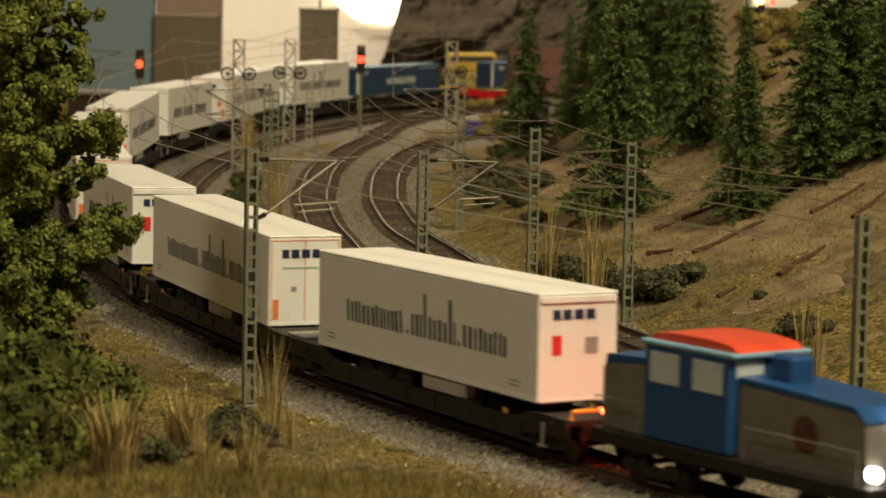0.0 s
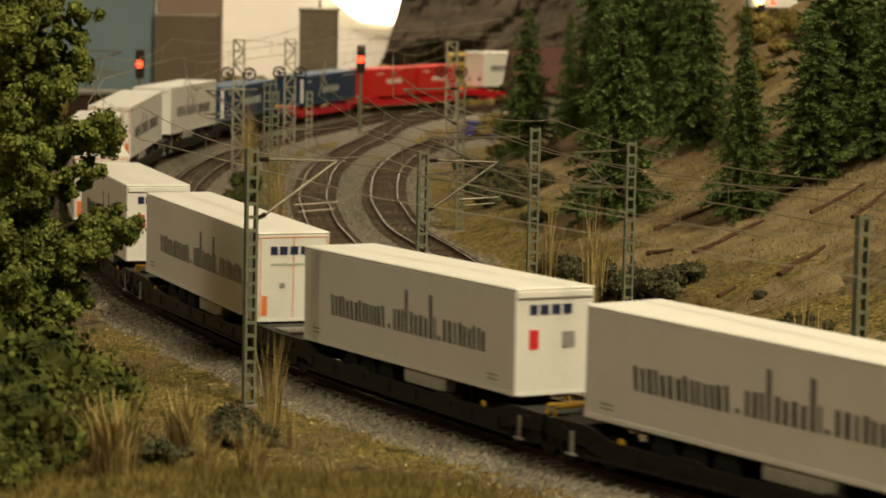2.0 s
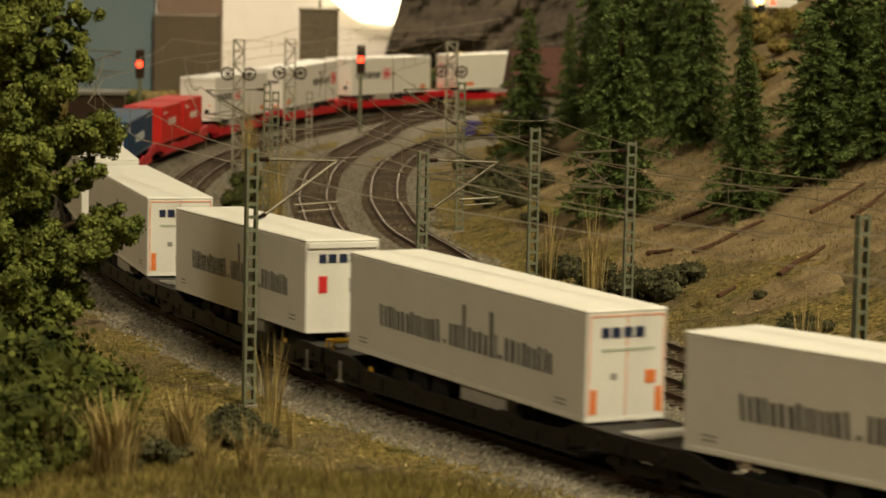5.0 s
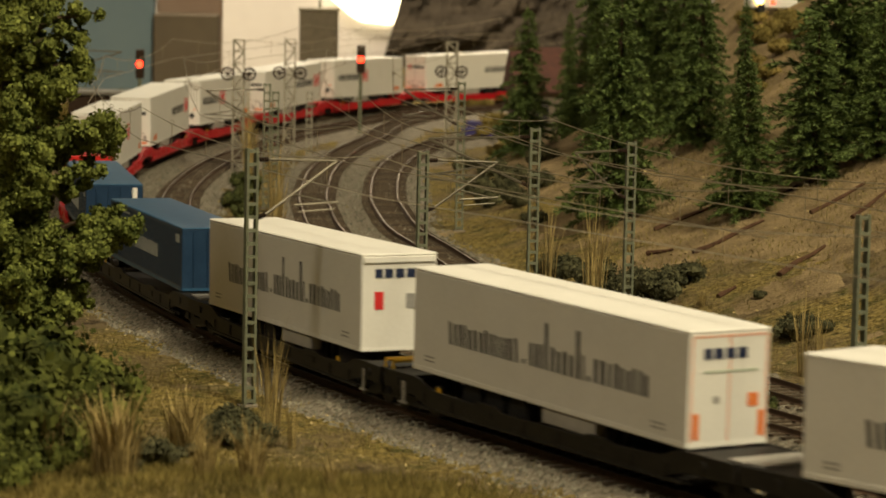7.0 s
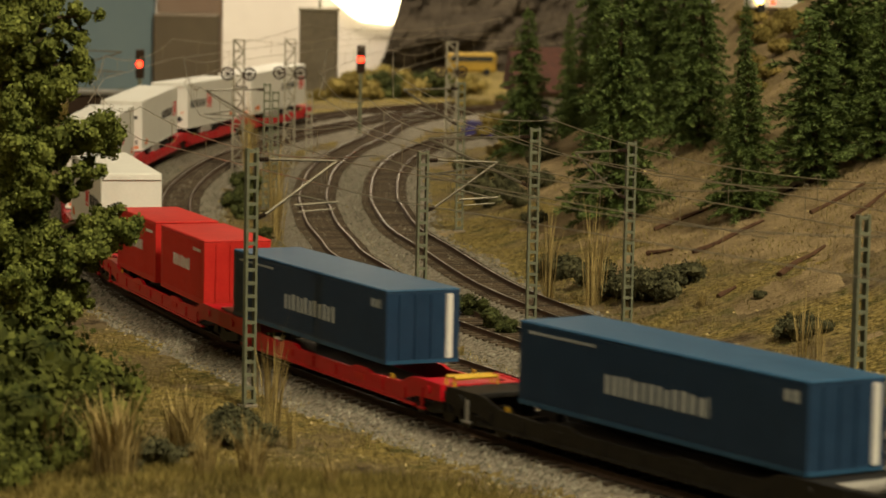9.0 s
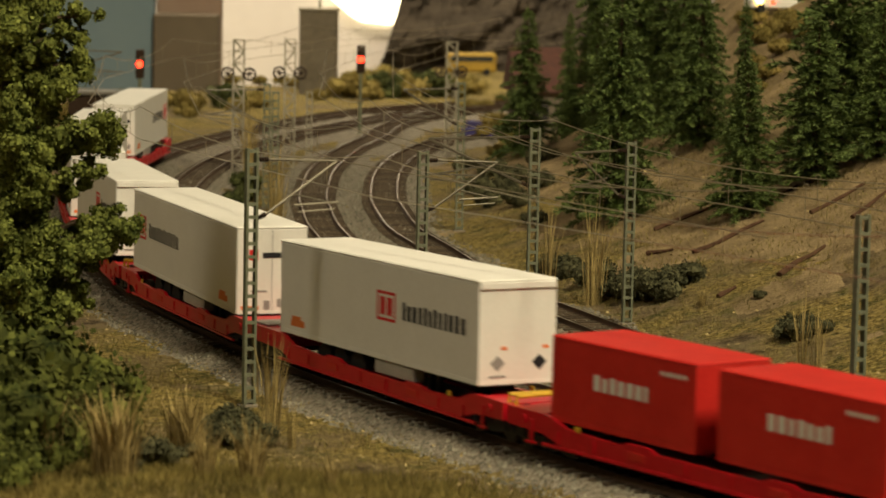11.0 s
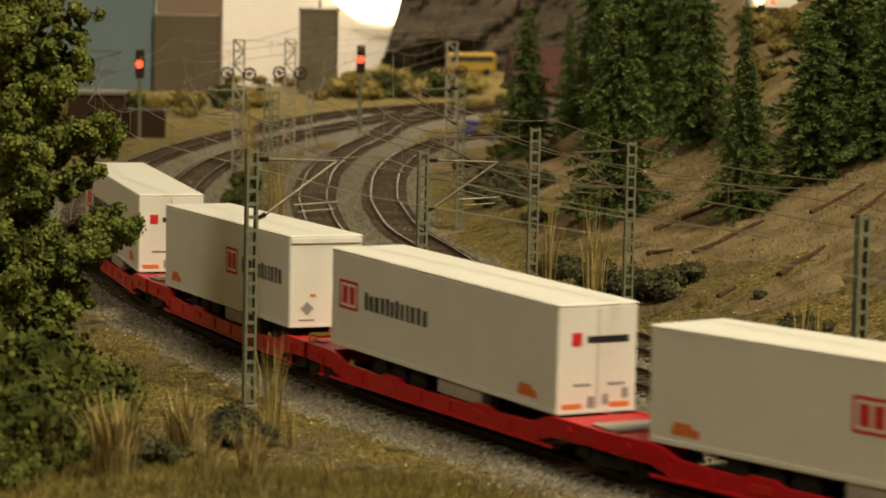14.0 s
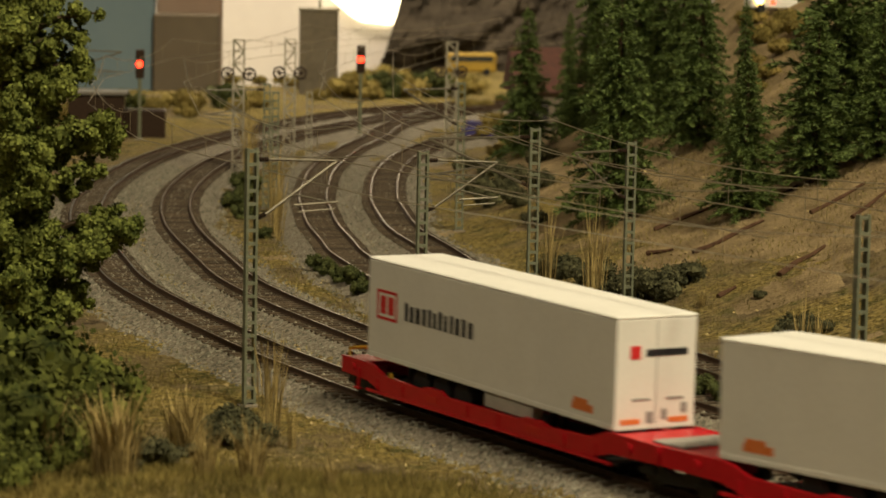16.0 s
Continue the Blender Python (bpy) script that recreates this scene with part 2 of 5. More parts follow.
        for m in mats:
            me.materials.append(m)
        return me


def straighten(me):
    bm = bmesh.new()
    bm.from_mesh(me)
    bmesh.ops.recalc_face_normals(bm, faces=bm.faces)
    bm.to_mesh(me)
    bm.free()
    return me


def part(name, mesh, mat, parent, label="", at=None, fix=True):
    me = mesh.data(name, mat)
    ob = new(name, straighten(me) if fix else me)
    ob.parent = parent
    if at is not None:
        ob.matrix_basis = at
    return tagged(ob, label)


def thing(name, label, category, group="", m=None):
    ob = tagged(new(name), label, category, group)
    ob.empty_display_size = 0.01
    if m is not None:
        ob.matrix_basis = m
    return ob


def spot(x, y, z=0, turn=0, size=1.0):
    return Matrix.Translation((x * K, y * K, z * K)) @ Matrix.Rotation(radians(turn), 4, "Z") @ Matrix.Scale(size, 4)


# ---------------------------------------------------------------- plan of the four tracks
def spline(points, n=24):
    p = np.array(points, float)
    p = np.vstack([2 * p[0] - p[1], p, 2 * p[-1] - p[-2]])
    out = []
    for i in range(1, len(p) - 2):
        d0, d1, d2 = [np.linalg.norm(p[j + 1] - p[j]) for j in (i - 1, i, i + 1)]
        m1 = ((p[i] - p[i - 1]) / d0 * d1 + (p[i + 1] - p[i]) / d1 * d0) / (d0 + d1) * d1
        m2 = ((p[i + 1] - p[i]) / d1 * d2 + (p[i + 2] - p[i + 1]) / d2 * d1) / (d1 + d2) * d1
        t = np.linspace(0, 1, n, endpoint=False)[:, None]
        out.append((2 * t**3 - 3 * t**2 + 1) * p[i] + (t**3 - 2 * t * t + t) * m1 + (-2 * t**3 + 3 * t * t) * p[i + 1] + (t**3 - t * t) * m2)
    return np.vstack(out + [p[-2:-1]])


class Line:
    """A track's centre line, by the length along it."""

    def __init__(self, c):
        self.c = c
        self.s = np.r_[0, np.cumsum(np.hypot(*np.diff(c, axis=0).T))]

    def at(self, s):
        return np.stack([np.interp(s, self.s, self.c[:, 0]), np.interp(s, self.s, self.c[:, 1])], -1)

    def way(self, s):
        d = self.at(np.asarray(s) + 3.0) - self.at(np.asarray(s) - 3.0)
        return d / np.linalg.norm(d, axis=-1, keepdims=True)

    def offset(self, dist):
        s = np.arange(4, self.s[-1] - 4, 12.0)
        d = self.way(s)
        return Line(self.at(s) + np.stack([-d[:, 1], d[:, 0]], -1) * dist)

    def near(self, pts):
        """Signed distance to the line (left positive) of many points."""
        s = np.arange(4, self.s[-1] - 4, 18.0)
        c, d = self.at(s), self.way(s)
        out = np.empty(len(pts))
        for a in range(0, len(pts), 4000):
            q = pts[a:a + 4000, None, :] - c[None]
            k = np.argmin((q**2).sum(-1), 1)
            r = np.arange(len(k))
            side = np.sign(d[k, 0] * q[r, k, 1] - d[k, 1] * q[r, k, 0])
            across = np.abs(d[k, 0] * q[r, k, 1] - d[k, 1] * q[r, k, 0])
            full = np.hypot(q[r, k, 0], q[r, k, 1])
            out[a:a + 4000] = side * np.where(full < 120, across, full)
        return out


T1 = Line(spline([(1900, 4020), (863, 3417), (562, 3195), (373, 3052), (206, 2928), (90, 2832), (-7, 2738), (-78, 2626), (-132, 2464), (-168, 2322), (-197, 2174), (-216, 2017),
                  (-222, 1881), (-220, 1731), (-202, 1558), (-171, 1400), (-144.5, 1285), (-120, 1210), (-91, 1133), (-67, 1072), (-47, 1028), (-12, 955), (26, 886),
                  (65, 818), (116, 745), (196, 645), (327, 500), (500, 345), (760, 225), (1100, 175), (1800, 170), (2600, 170), (3450, 170)]))
T2 = T1.offset(53)
T3 = Line(spline([(240, 3093), (116, 2860), (-5, 2592), (-44, 2438), (-60, 2260), (-74, 2150), (-82, 2042), (-86, 1939), (-85, 1828), (-82, 1729),
                  (-76, 1654), (-69, 1577), (-57, 1489), (-51, 1443), (-37, 1379), (8, 1196), (55, 1073), (87, 991), (139, 886), (215, 770), (370, 590), (540, 450),
                  (800, 340), (1100, 292), (1800, 285), (3450, 285)]))
T4 = Line(spline([(306, 3033), (186, 2775), (90, 2540), (43, 2403), (1, 2266), (-21, 2156), (-35, 2026), (-40, 1912), (-39, 1798), (-37, 1729),
                  (-32, 1664), (-20, 1549), (-4, 1469), (14, 1371), (29, 1298), (59, 1194), (94, 1083), (134, 979), (148, 950), (195, 880), (270, 770),
                  (420, 615), (580, 500), (820, 395), (1100, 348), (1800, 340), (3450, 340)]))
TRACKS = (T1, T2, T3, T4)


def fbm(x, y, seed, octaves=4, base=0.01):
    """Soft value noise, summed over octaves, for arrays of places in millimetres."""
    out, amp = np.zeros_like(x), 1.0
    for o in range(octaves):
        rng = np.random.RandomState(seed + o)
        tab = rng.rand(256, 256) * 2 - 1
        fx, fy = x * base * 2**o + 37.2 * o, y * base * 2**o + 11.7 * o
        ix, iy = np.floor(fx).astype(int), np.floor(fy).astype(int)
        u, v = fx - ix, fy - iy
        u, v = u * u * (3 - 2 * u), v * v * (3 - 2 * v)
        g = lambda a, b: tab[(ix + a) % 256, (iy + b) % 256]
        out += amp * ((g(0, 0) * (1 - u) + g(1, 0) * u) * (1 - v) + (g(0, 1) * (1 - u) + g(1, 1) * u) * v)
        amp *= 0.5
    return out


def climb(y):
    """The whole curve climbs gently away from the viewer."""
    return 0.01 * np.maximum(0, np.minimum(y, 4200) - 1350)


def height(pts):
    """The layout's ground in millimetres over the rail tops."""
    pts = np.asarray(pts, float).reshape(-1, 2)
    d = [t.near(pts) for t in TRACKS]
    x, y = pts[:, 0], pts[:, 1]
    near = np.min(np.abs(d), 0)
    e = np.maximum(0, d[3] - 40)
    hill = 0.30 * e + 0.0009 * e * e
    hill = 165 * (1 - np.exp(-hill / 165 - 0.45 * (hill / 165)**3))
    hill += 58 * np.clip((y - 1600) / 420, 0, 1) * np.clip((e - 90) / 110, 0, 1)
    hill = np.minimum(hill, 0.45 * np.maximum(0, np.abs(d[0]) - 45))
    rough = np.clip((near - 22) / 25, 0, 1)
    z = -6.5 + hill + rough * (2.2 * fbm(x, y, 5, 4, 0.012) + 5.0 * np.clip(hill / 60, 0, 1) * fbm(x, y, 9, 3, 0.008))
    mound = np.exp(-((x + 40) / 90)**2 - ((y - 735) / 70)**2)
    z += 12 * mound * np.clip((-d[0] - 32) / 30, 0, 1)
    left = np.clip((-d[0] - 40) / 200, 0, 1)
    z += left * 4 * np.clip((1800 - y) / 400, 0, 1)
    z -= 160 * np.clip((y - 3130) / 60, 0, 1) * np.clip((-20 - x) / 40, 0, 1)      # the layout ends before the pale board
    bed = np.clip((23 - near) / 8, 0, 1)
    return climb(y) + np.where(bed > 0, np.maximum(-6.8 + bed * 4.0, z * (1 - bed) + bed * -2.8), z)


def ground_z(x, y):
    return float(height([(x, y)])[0])


def steps(a, b, fine0, fine1, fine, coarse):
    """Grid lines from a to b, close between fine0 and fine1."""
    out = list(np.arange(fine0, fine1, fine))
    s, v = fine, fine1
    while v < b:
        out.append(v)
        s = min(coarse, s * 1.06)
        v += s
    s, v = fine, fine0 - fine
    while v > a:
        out.insert(0, v)
        s = min(coarse, s * 1.15)
        v -= s
    return np.array([a] + out + [b])


def build_ground():
    xs, ys = steps(-2600, 3700, -330, 420, 3.5, 120), steps(120, 6400, 700, 1900, 4.0, 90)
    gx, gy = np.meshgrid(xs, ys)
    pts = np.stack([gx.ravel(), gy.ravel()], -1)
    z = height(pts)
    near = np.min([np.abs(t.near(pts)) for t in TRACKS], 0)
    me = bpy.data.meshes.new("ground")
    nx, ny = len(xs), len(ys)
    idx = np.arange(nx * ny).reshape(ny, nx)
    quads = np.stack([idx[:-1, :-1], idx[:-1, 1:], idx[1:, 1:], idx[1:, :-1]], -1).reshape(-1, 4)
    me.from_pydata((np.c_[pts, z] * K).tolist(), [], quads.tolist())
    me.materials.append(GROUND)
    me.materials.append(BALLAST)
    me.materials.append(SLOPE)
    wob = near + 6 * fbm(pts[:, 0], pts[:, 1], 21, 3, 0.03)
    bare = np.clip((T4.near(pts) - 55) / 60, 0, 1) * np.clip((pts[:, 1] - 1120) / 200, 0, 1) + 0.45 * fbm(pts[:, 0], pts[:, 1], 61, 4, 0.02)
    index = np.where(wob[quads].mean(1) < 27, 1, np.where(bare[quads].mean(1) > 0.42, 2, 0))
    me.polygons.foreach_set("material_index", index.astype(np.int32))
    me.polygons.foreach_set("use_smooth", np.ones(len(quads), bool))
    tagged(new("ground", me), "layout ground of brown earth, straw scatter and grey ballast", "ground", kind="structure")


build_ground()


def sweep(line, s0, s1, step, outline, name, mat):
    """An outline (sideways, up) carried along a track."""
    m = Mesh()
    s = np.arange(s0, s1, step)
    c, d = line.at(s), line.way(s)
    n = len(outline)
    for (x, y), (dx, dy) in zip(c, d):
        m.v += [(x - dy * a, y + dx * a, b + climb(y)) for a, b in outline]
    for k in range(len(s) - 1):
        for j in range(n):
            a, b = k * n + j, k * n + (j + 1) % n
            m.f.append((a, b, b + n, a + n))
    return m


SLEEPER_MESH = Mesh()
SLEEPER_MESH.box(-1.35, 1.35, -14.5, 14.5, -4.5, -2.1, 0.25)
SLEEPER_DATA = straighten(SLEEPER_MESH.data("sleeper", SLEEPER))


def build_track(line, label, picked):
    track = tagged(new("track"), label, "track", "curved tracks", "structure")
    s0, s1 = 200, line.s[-1] - 300
    for side in (-1, 1):
        o = 8.6 * side
        web = [(o - 1.0, -2.1), (o + 1.0, -2.1), (o + 0.3, -1.6), (o + 0.3, -0.7), (o + 0.55, -0.5), (o + 0.55, -0.06), (o - 0.55, -0.06), (o - 0.55, -0.5),
               (o - 0.3, -0.7), (o - 0.3, -1.6)]
        rail = part("rail", sweep(line, s0, s1, 10, web, "rail", RAIL_SIDE), RAIL_SIDE, track)
        head = [(o - 0.36, -0.06), (o + 0.36, -0.06), (o + 0.3, 0.02), (o - 0.3, 0.02)]
        part("rail_head", sweep(line, s0, s1, 10, head, "rail_head", RAIL_TOP), RAIL_TOP, rail, "polished steel running surface")
    ss = np.arange(s0, s1, 7.2)
    c, d = line.at(ss), line.way(ss)
    rest = Mesh()
    for (x, y), (dx, dy) in zip(c, d):
        a = math.degrees(math.atan2(dy, dx))
        if picked[0] < y < picked[1] and -350 < x < 350:
            ob = new("sleeper", SLEEPER_DATA)
            ob.parent = track
            ob.matrix_basis = spot(x, y, climb(y), a)
        else:
            i = len(rest.v)
            rot = Matrix.Rotation(radians(a), 3, "Z")
            for px, py, pz in ((u, v, w) for u in (-1.35, 1.35) for v in (-14.5, 14.5) for w in (-4.5, -2.1)):
                q = rot @ Vector((px, py, pz))
                rest.v.append((q.x + x, q.y + y, q.z + climb(y)))
            for f in ((0, 1, 3, 2), (4, 6, 7, 5), (0, 4, 5, 1), (2, 3, 7, 6), (1, 5, 7, 3)):
                rest.f.append(tuple(i + k for k in f))
    ob = part("sleepers_far", rest, SLEEPER_STUFF, track, "row of brown sleepers far off")
    ob["kind"] = "stuff"


build_track(T1, "outer model railway track with brown sleepers and grey ballast", (700, 2000))
build_track(T2, "second model railway track with rusty rails in ballast", (850, 2000))
build_track(T3, "inner model railway track with shiny rails curving away", (950, 2300))
build_track(T4, "innermost model railway track below the wooded slope", (950, 2300))


# ---------------------------------------------------------------- the hall behind and above the layout
def build_hall():
    def slab(name, x0, x1, y0, y1, z0, z1, mat, label):
        m = Mesh()
        m.box(x0, x1, y0, y1, z0, z1)
        ob = new(name, straighten(m.data(name, mat)))
        return tagged(ob, label, "wall" if "wall" in name else name, kind="structure")

    slab("floor", -4000, 4600, -3000, 6900, -1100, -1000, HALL, "dim floor of the exhibition hall")
    slab("wall_north", -4000, 4600, 6500, 6600, -1000, 2500, PLASTER, "pale hall wall behind the layout")
    slab("wall_south", -4000, 4600, -3100, -3000, -1000, 2500, HALL, "dim hall wall")
    slab("wall_west", -4100, -4000, -3000, 6900, -1000, 2500, HALL, "dim hall wall")
    slab("wall_east", 4600, 4700, -3000, 6900, -1000, 2500, HALL, "dim hall wall")
    slab("ceiling", -4000, 4600, -3000, 6900, 2500, 2600, HALL, "dim hall ceiling")


build_hall()


def added_lamp_housings():
    """Unseen housings and stems added above the key lamp and both fill lamps."""
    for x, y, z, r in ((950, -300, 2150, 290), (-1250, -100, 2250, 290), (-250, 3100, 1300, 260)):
        t = thing("hanging_luminaire", "round dark lamp housing added out of view", "lamp", "hall lamps", spot(x, y, z))
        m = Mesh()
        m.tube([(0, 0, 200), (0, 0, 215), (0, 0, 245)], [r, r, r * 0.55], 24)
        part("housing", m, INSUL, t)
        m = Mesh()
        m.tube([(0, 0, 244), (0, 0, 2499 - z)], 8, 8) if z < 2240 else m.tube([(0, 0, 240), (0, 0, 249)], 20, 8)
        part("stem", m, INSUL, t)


added_lamp_housings()


def build_backdrop():
    def panel(name, label, x0, x1, y, z1, mat, depth=30, base=-14):
        t = thing(name, label, "panel", m=spot(0, 0))
        m = Mesh()
        m.box(x0, x1, y, y + depth, base, z1, 2)
        part("board", m, mat, t)
        return t, m

    panel("blue_panel", "tall blue-grey partition panel behind the layout", -1100, -318, 3000, 560, PANEL_BLUE)
    panel("brown_panel", "tall brown-grey partition board behind the layout", -317, -247, 2990, 92, PANEL_BROWN)
    panel("pinkish_panel", "pinkish brown board above the grey-brown one", -317, -247, 3022, 560, PANEL_PINK)
    panel("pale_panel", "pale lit backdrop board behind the layout", -520, 330, 3900, 620, PLASTER, 30, -400)
    # glowing disc stands in for the blown-out bright patch on the pale board
    lamp = thing("hall_lamp", "warm glowing disc standing in for glare on the pale backdrop", "lamp")
    m = Mesh()
    rng = random.Random(4)
    ring = [(-84 + 78 * math.cos(a) * (1 + 0.12 * rng.random()), 3884, 126 + 58 * math.sin(a) * (1 + 0.1 * rng.random())) for a in
            [2 * math.pi * k / 28 for k in range(28)]]
    m.face(*ring)
    back_ring = [(x, 3890, z) for x, y, z in ring]
    m.face(*reversed(back_ring))
    for k in range(28):
        m.face(ring[k], ring[(k + 1) % 28], back_ring[(k + 1) % 28], back_ring[k])
    part("lamp_face", m, GLARE_GLOW, lamp)
    # stem added to carry the glare disc
    m = Mesh()
    m.tube([(-98, 3888, 180), (-98, 3888, 420)], 3, 8)
    part("lamp_stem", m, INSUL, lamp)
    # grey tower block
    t = thing("tower_block", "grey rendered tower block with a roof rod", "building")
    m = Mesh()
    m.box(-158, -118, 2960, 3000, 2, 99, 1.0)
    part("wall", m, TOWER, t)
    m = Mesh()
    m.box(-160, -116, 2958, 3002, 99, 101.5, 0.6)
    part("roof", m, MAST_PALE, t)
    m = Mesh()
    m.tube([(-137, 2980, 101), (-137, 2980, 150)], 1.6)
    part("roof_rod", m, MAST, t)
    # rock mass
    rng = np.random.RandomState(3)
    m = Mesh()
    nu, nv = 60, 26
    for j in range(nv):
        for i in range(nu):
            u, v = i / (nu - 1), j / (nv - 1)
            x = -92 + 420 * u + 70 * v * (1 - u)
            z = 6 + 250 * v if j else -155
            y = 3560 + 160 * v
            k = float(fbm(np.array([x]), np.array([z * 1.7 + 300]), 31, 5, 0.015)[0])
            m.v.append((x + 9 * k, y - 34 * k, z))
    for j in range(nv - 1):
        for i in range(nu - 1):
            a = j * nu + i
            m.f.append((a, a + 1, a + nu + 1, a + nu))
    a = len(m.v)
    m.v += [(-92, 3860, 6), (328, 3860, 6), (328, 3860, 256), (-22, 3860, 256)]
    m.f += [(a, a + 1, a + 2, a + 3)]
    rock = tagged(new("rock_hill", m.data("rock_hill", ROCK)), "dark brown rocky hill behind the tracks", "rock")


build_backdrop()


# ---------------------------------------------------------------- masts and wires
def lattice(m, h, w, d, rungs, t=0.9):
    """Two channel legs joined by rungs; w across, d deep."""
    for s in (-1, 1):
        m.box(s * w / 2 - t / 2, s * w / 2 + t / 2, -d / 2, d / 2, 0, h)
    for k in range(rungs):
        z = 2 + (h - 3) * k / (rungs - 1)
        m.box(-w / 2, w / 2, -d / 2 + 0.1, -d / 2 + 0.7, z - 0.55, z + 0.55)
        m.box(-w / 2, w / 2, d / 2 - 0.7, d / 2 - 0.1, z - 0.55, z + 0.55)


def catenary_mast(x, y, h, turn, arm=0, w=3.6, d=2.4, label="olive lattice catenary mast beside the track", wheels=False, pale=False, zig=False):
    """arm: how far the cantilever reaches along the mast's own x; 0 for none."""
    z = ground_z(x, y)
    t = thing("catenary_mast", label, "mast", "catenary masts", spot(x, y, z, turn))
    m = Mesh()
    if zig:
        for sx in (-1, 1):
            for sy in (-1, 1):
                m.box(sx * w / 2 - 0.6, sx * w / 2 + 0.6, sy * d / 2 - 0.6, sy * d / 2 + 0.6, 0, h)
        n = int(h / 8)
        for k in range(n):
            z0, z1 = h * k / n, h * (k + 1) / n
            for sy in (-1, 1):
                a, b = (-w / 2, w / 2) if k % 2 else (w / 2, -w / 2)
                m.tube([(a, sy * d / 2, z0), (b, sy * d / 2, z1)], 0.55, 4)
                m.box(-w / 2, w / 2, sy * d / 2 - 0.3, sy * d / 2 + 0.3, z1 - 0.7, z1)
    else:
        lattice(m, h, w, d, max(8, int(h / 4.6)))
    part("lattice", m, MAST_PALE if pale else MAST, t)
    m = Mesh()
    m.box(-w / 2 - 1.6, w / 2 + 1.6, -d / 2 - 1.6, d / 2 + 1.6, -3, 0.8, 0.3)
    part("footing", m, TOWER, t)
    if arm:
        s = 1 if arm > 0 else -1
        top, low, reg = h - 4, h - 25, h - 20
        c = Mesh()
        c.tube([(s * 6.5, 0, top), (arm, 0, top - 1)], 0.5, 5)
        c.tube([(s * 5.5, 0, low + 1.5), (arm, 0, top - 1)], 0.55, 5)
        c.tube([(arm * 0.42, 0, low + 9), (arm * 0.95, 0, reg)], 0.4, 5)
        c.tube([(arm * 0.50, 0, reg - 0.5), (arm * 1.02, 0, reg + 0.3)], 0.42, 5)
        c.tube([(arm * 0.55, 0.4, reg - 0.5), (arm * 0.55, 0.4, reg - 3), (arm * 0.98, 0.4, reg - 2.2)], 0.3, 5)
        arm_ob = part("cantilever", c, TUBE, t)
        i = Mesh()
        for a, b in (((s * 2.0, 0, top), (s * 6.5, 0, top)), ((s * 2.0, 0, low), (s * 5.5, 0, low + 1.5))):
            a, b = Vector(a), Vector(b)
            pts, rad = [], []
            for k in range(11):
                pts.append(a.lerp(b, k / 10))
                rad.append(1.05 if k % 2 else 0.5)
            i.tube(pts, rad, 7)
        part("insulator", i, INSUL, arm_ob, "brown ribbed insulators")
    if wheels:
        for s in (-1, 1):
            g = Mesh()
            ring = [(s * (w / 2 + 4) + 4.2 * math.cos(a), -d / 2 - 1, h * 0.74 + 4.2 * math.sin(a)) for a in [2 * math.pi * k / 16 for k in range(17)]]
            g.tube(ring, 0.7, 5)
            for k in range(4):
                a = math.pi * k / 4
                g.tube([(s * (w / 2 + 4) + 4 * math.cos(a), -d / 2 - 1, h * 0.74 + 4 * math.sin(a)),
                        (s * (w / 2 + 4) - 4 * math.cos(a), -d / 2 - 1, h * 0.74 - 4 * math.sin(a))], 0.35, 4)
            g.tube([(s * w / 2, -d / 2, h * 0.74), (s * (w / 2 + 4), -d / 2 - 1, h * 0.74)], 0.6, 5)
            part("tension_wheel", g, INSUL, t, "dark spoked tensioning wheel")
    return t


catenary_mast(-68, 974, 92, 27, 33)
catenary_mast(-9, 1147, 80, 20, 33)
catenary_mast(38, 1171, 88, 12, -46)
catenary_mast(82, 1217, 81, 16, -26)
catenary_mast(132, 868, 78, 28, 0)
catenary_mast(-111, 1718, 78, 4, -38)
catenary_mast(-104, 1690, 75, 4, 0)
catenary_mast(9, 1606, 87, 6, -34)
catenary_mast(-147, 1960, 94, 2, 0, 7.5, 5, "tall pale lattice tensioning mast with wheels", True, True, True)
catenary_mast(-114, 2018, 95, 2, 0, 7.5, 5, "tall pale lattice tensioning mast with wheels", True, True, True)
catenary_mast(4, 2155, 90, -4, 0, 8, 5, "tall pale lattice tensioning mast with wheels", True, True, True)
catenary_mast(-102, 2069, 53, 0, 0, 4, 3, "short pale lattice mast between the tracks", False, True)
catenary_mast(-299, 2040, 87, 0, 60, label="olive lattice catenary mast behind the outer track")


def wire_run(line, points, label):
    """Contact wire, messenger and droppers over a track, hung between the given lengths."""
    t = thing("overhead_line", label, "overhead wire", "overhead wires")
    low, high = 68.0, 83.0
    for a, b in zip(points[:-1], points[1:]):
        cw, mw = Mesh(), Mesh()
        n = 12
        top, bot = [], []
        for k in range(n + 1):
            f = k / n
            x, y = line.at(a) * (1 - f) + line.at(b) * f
            top.append((x, y, climb(y) + high - 8.5 * 4 * f * (1 - f)))
            bot.append((x, y, climb(y) + low))
        mw.tube(top, 0.2, 4)
        cw.tube(bot, 0.22, 4)
        for k in (2, 4, 6, 8, 10):
            dr = Mesh()
            dr.tube([bot[k], top[k]], 0.13, 4)
            x, y, z = top[k]
            dr.tube([(x + 0.9 * math.cos(q), y, z + 0.8 + 0.9 * math.sin(q)) for q in [2 * math.pi * j / 8 for j in range(9)]], 0.12, 4)
            part("dropper", dr, WIRE, t)
        part("contact_wire", cw, WIRE, t)
        part("messenger_wire", mw, WIRE, t)


def length_at(line, y):
    return float(np.interp(-y, -line.c[:, 1], line.s))


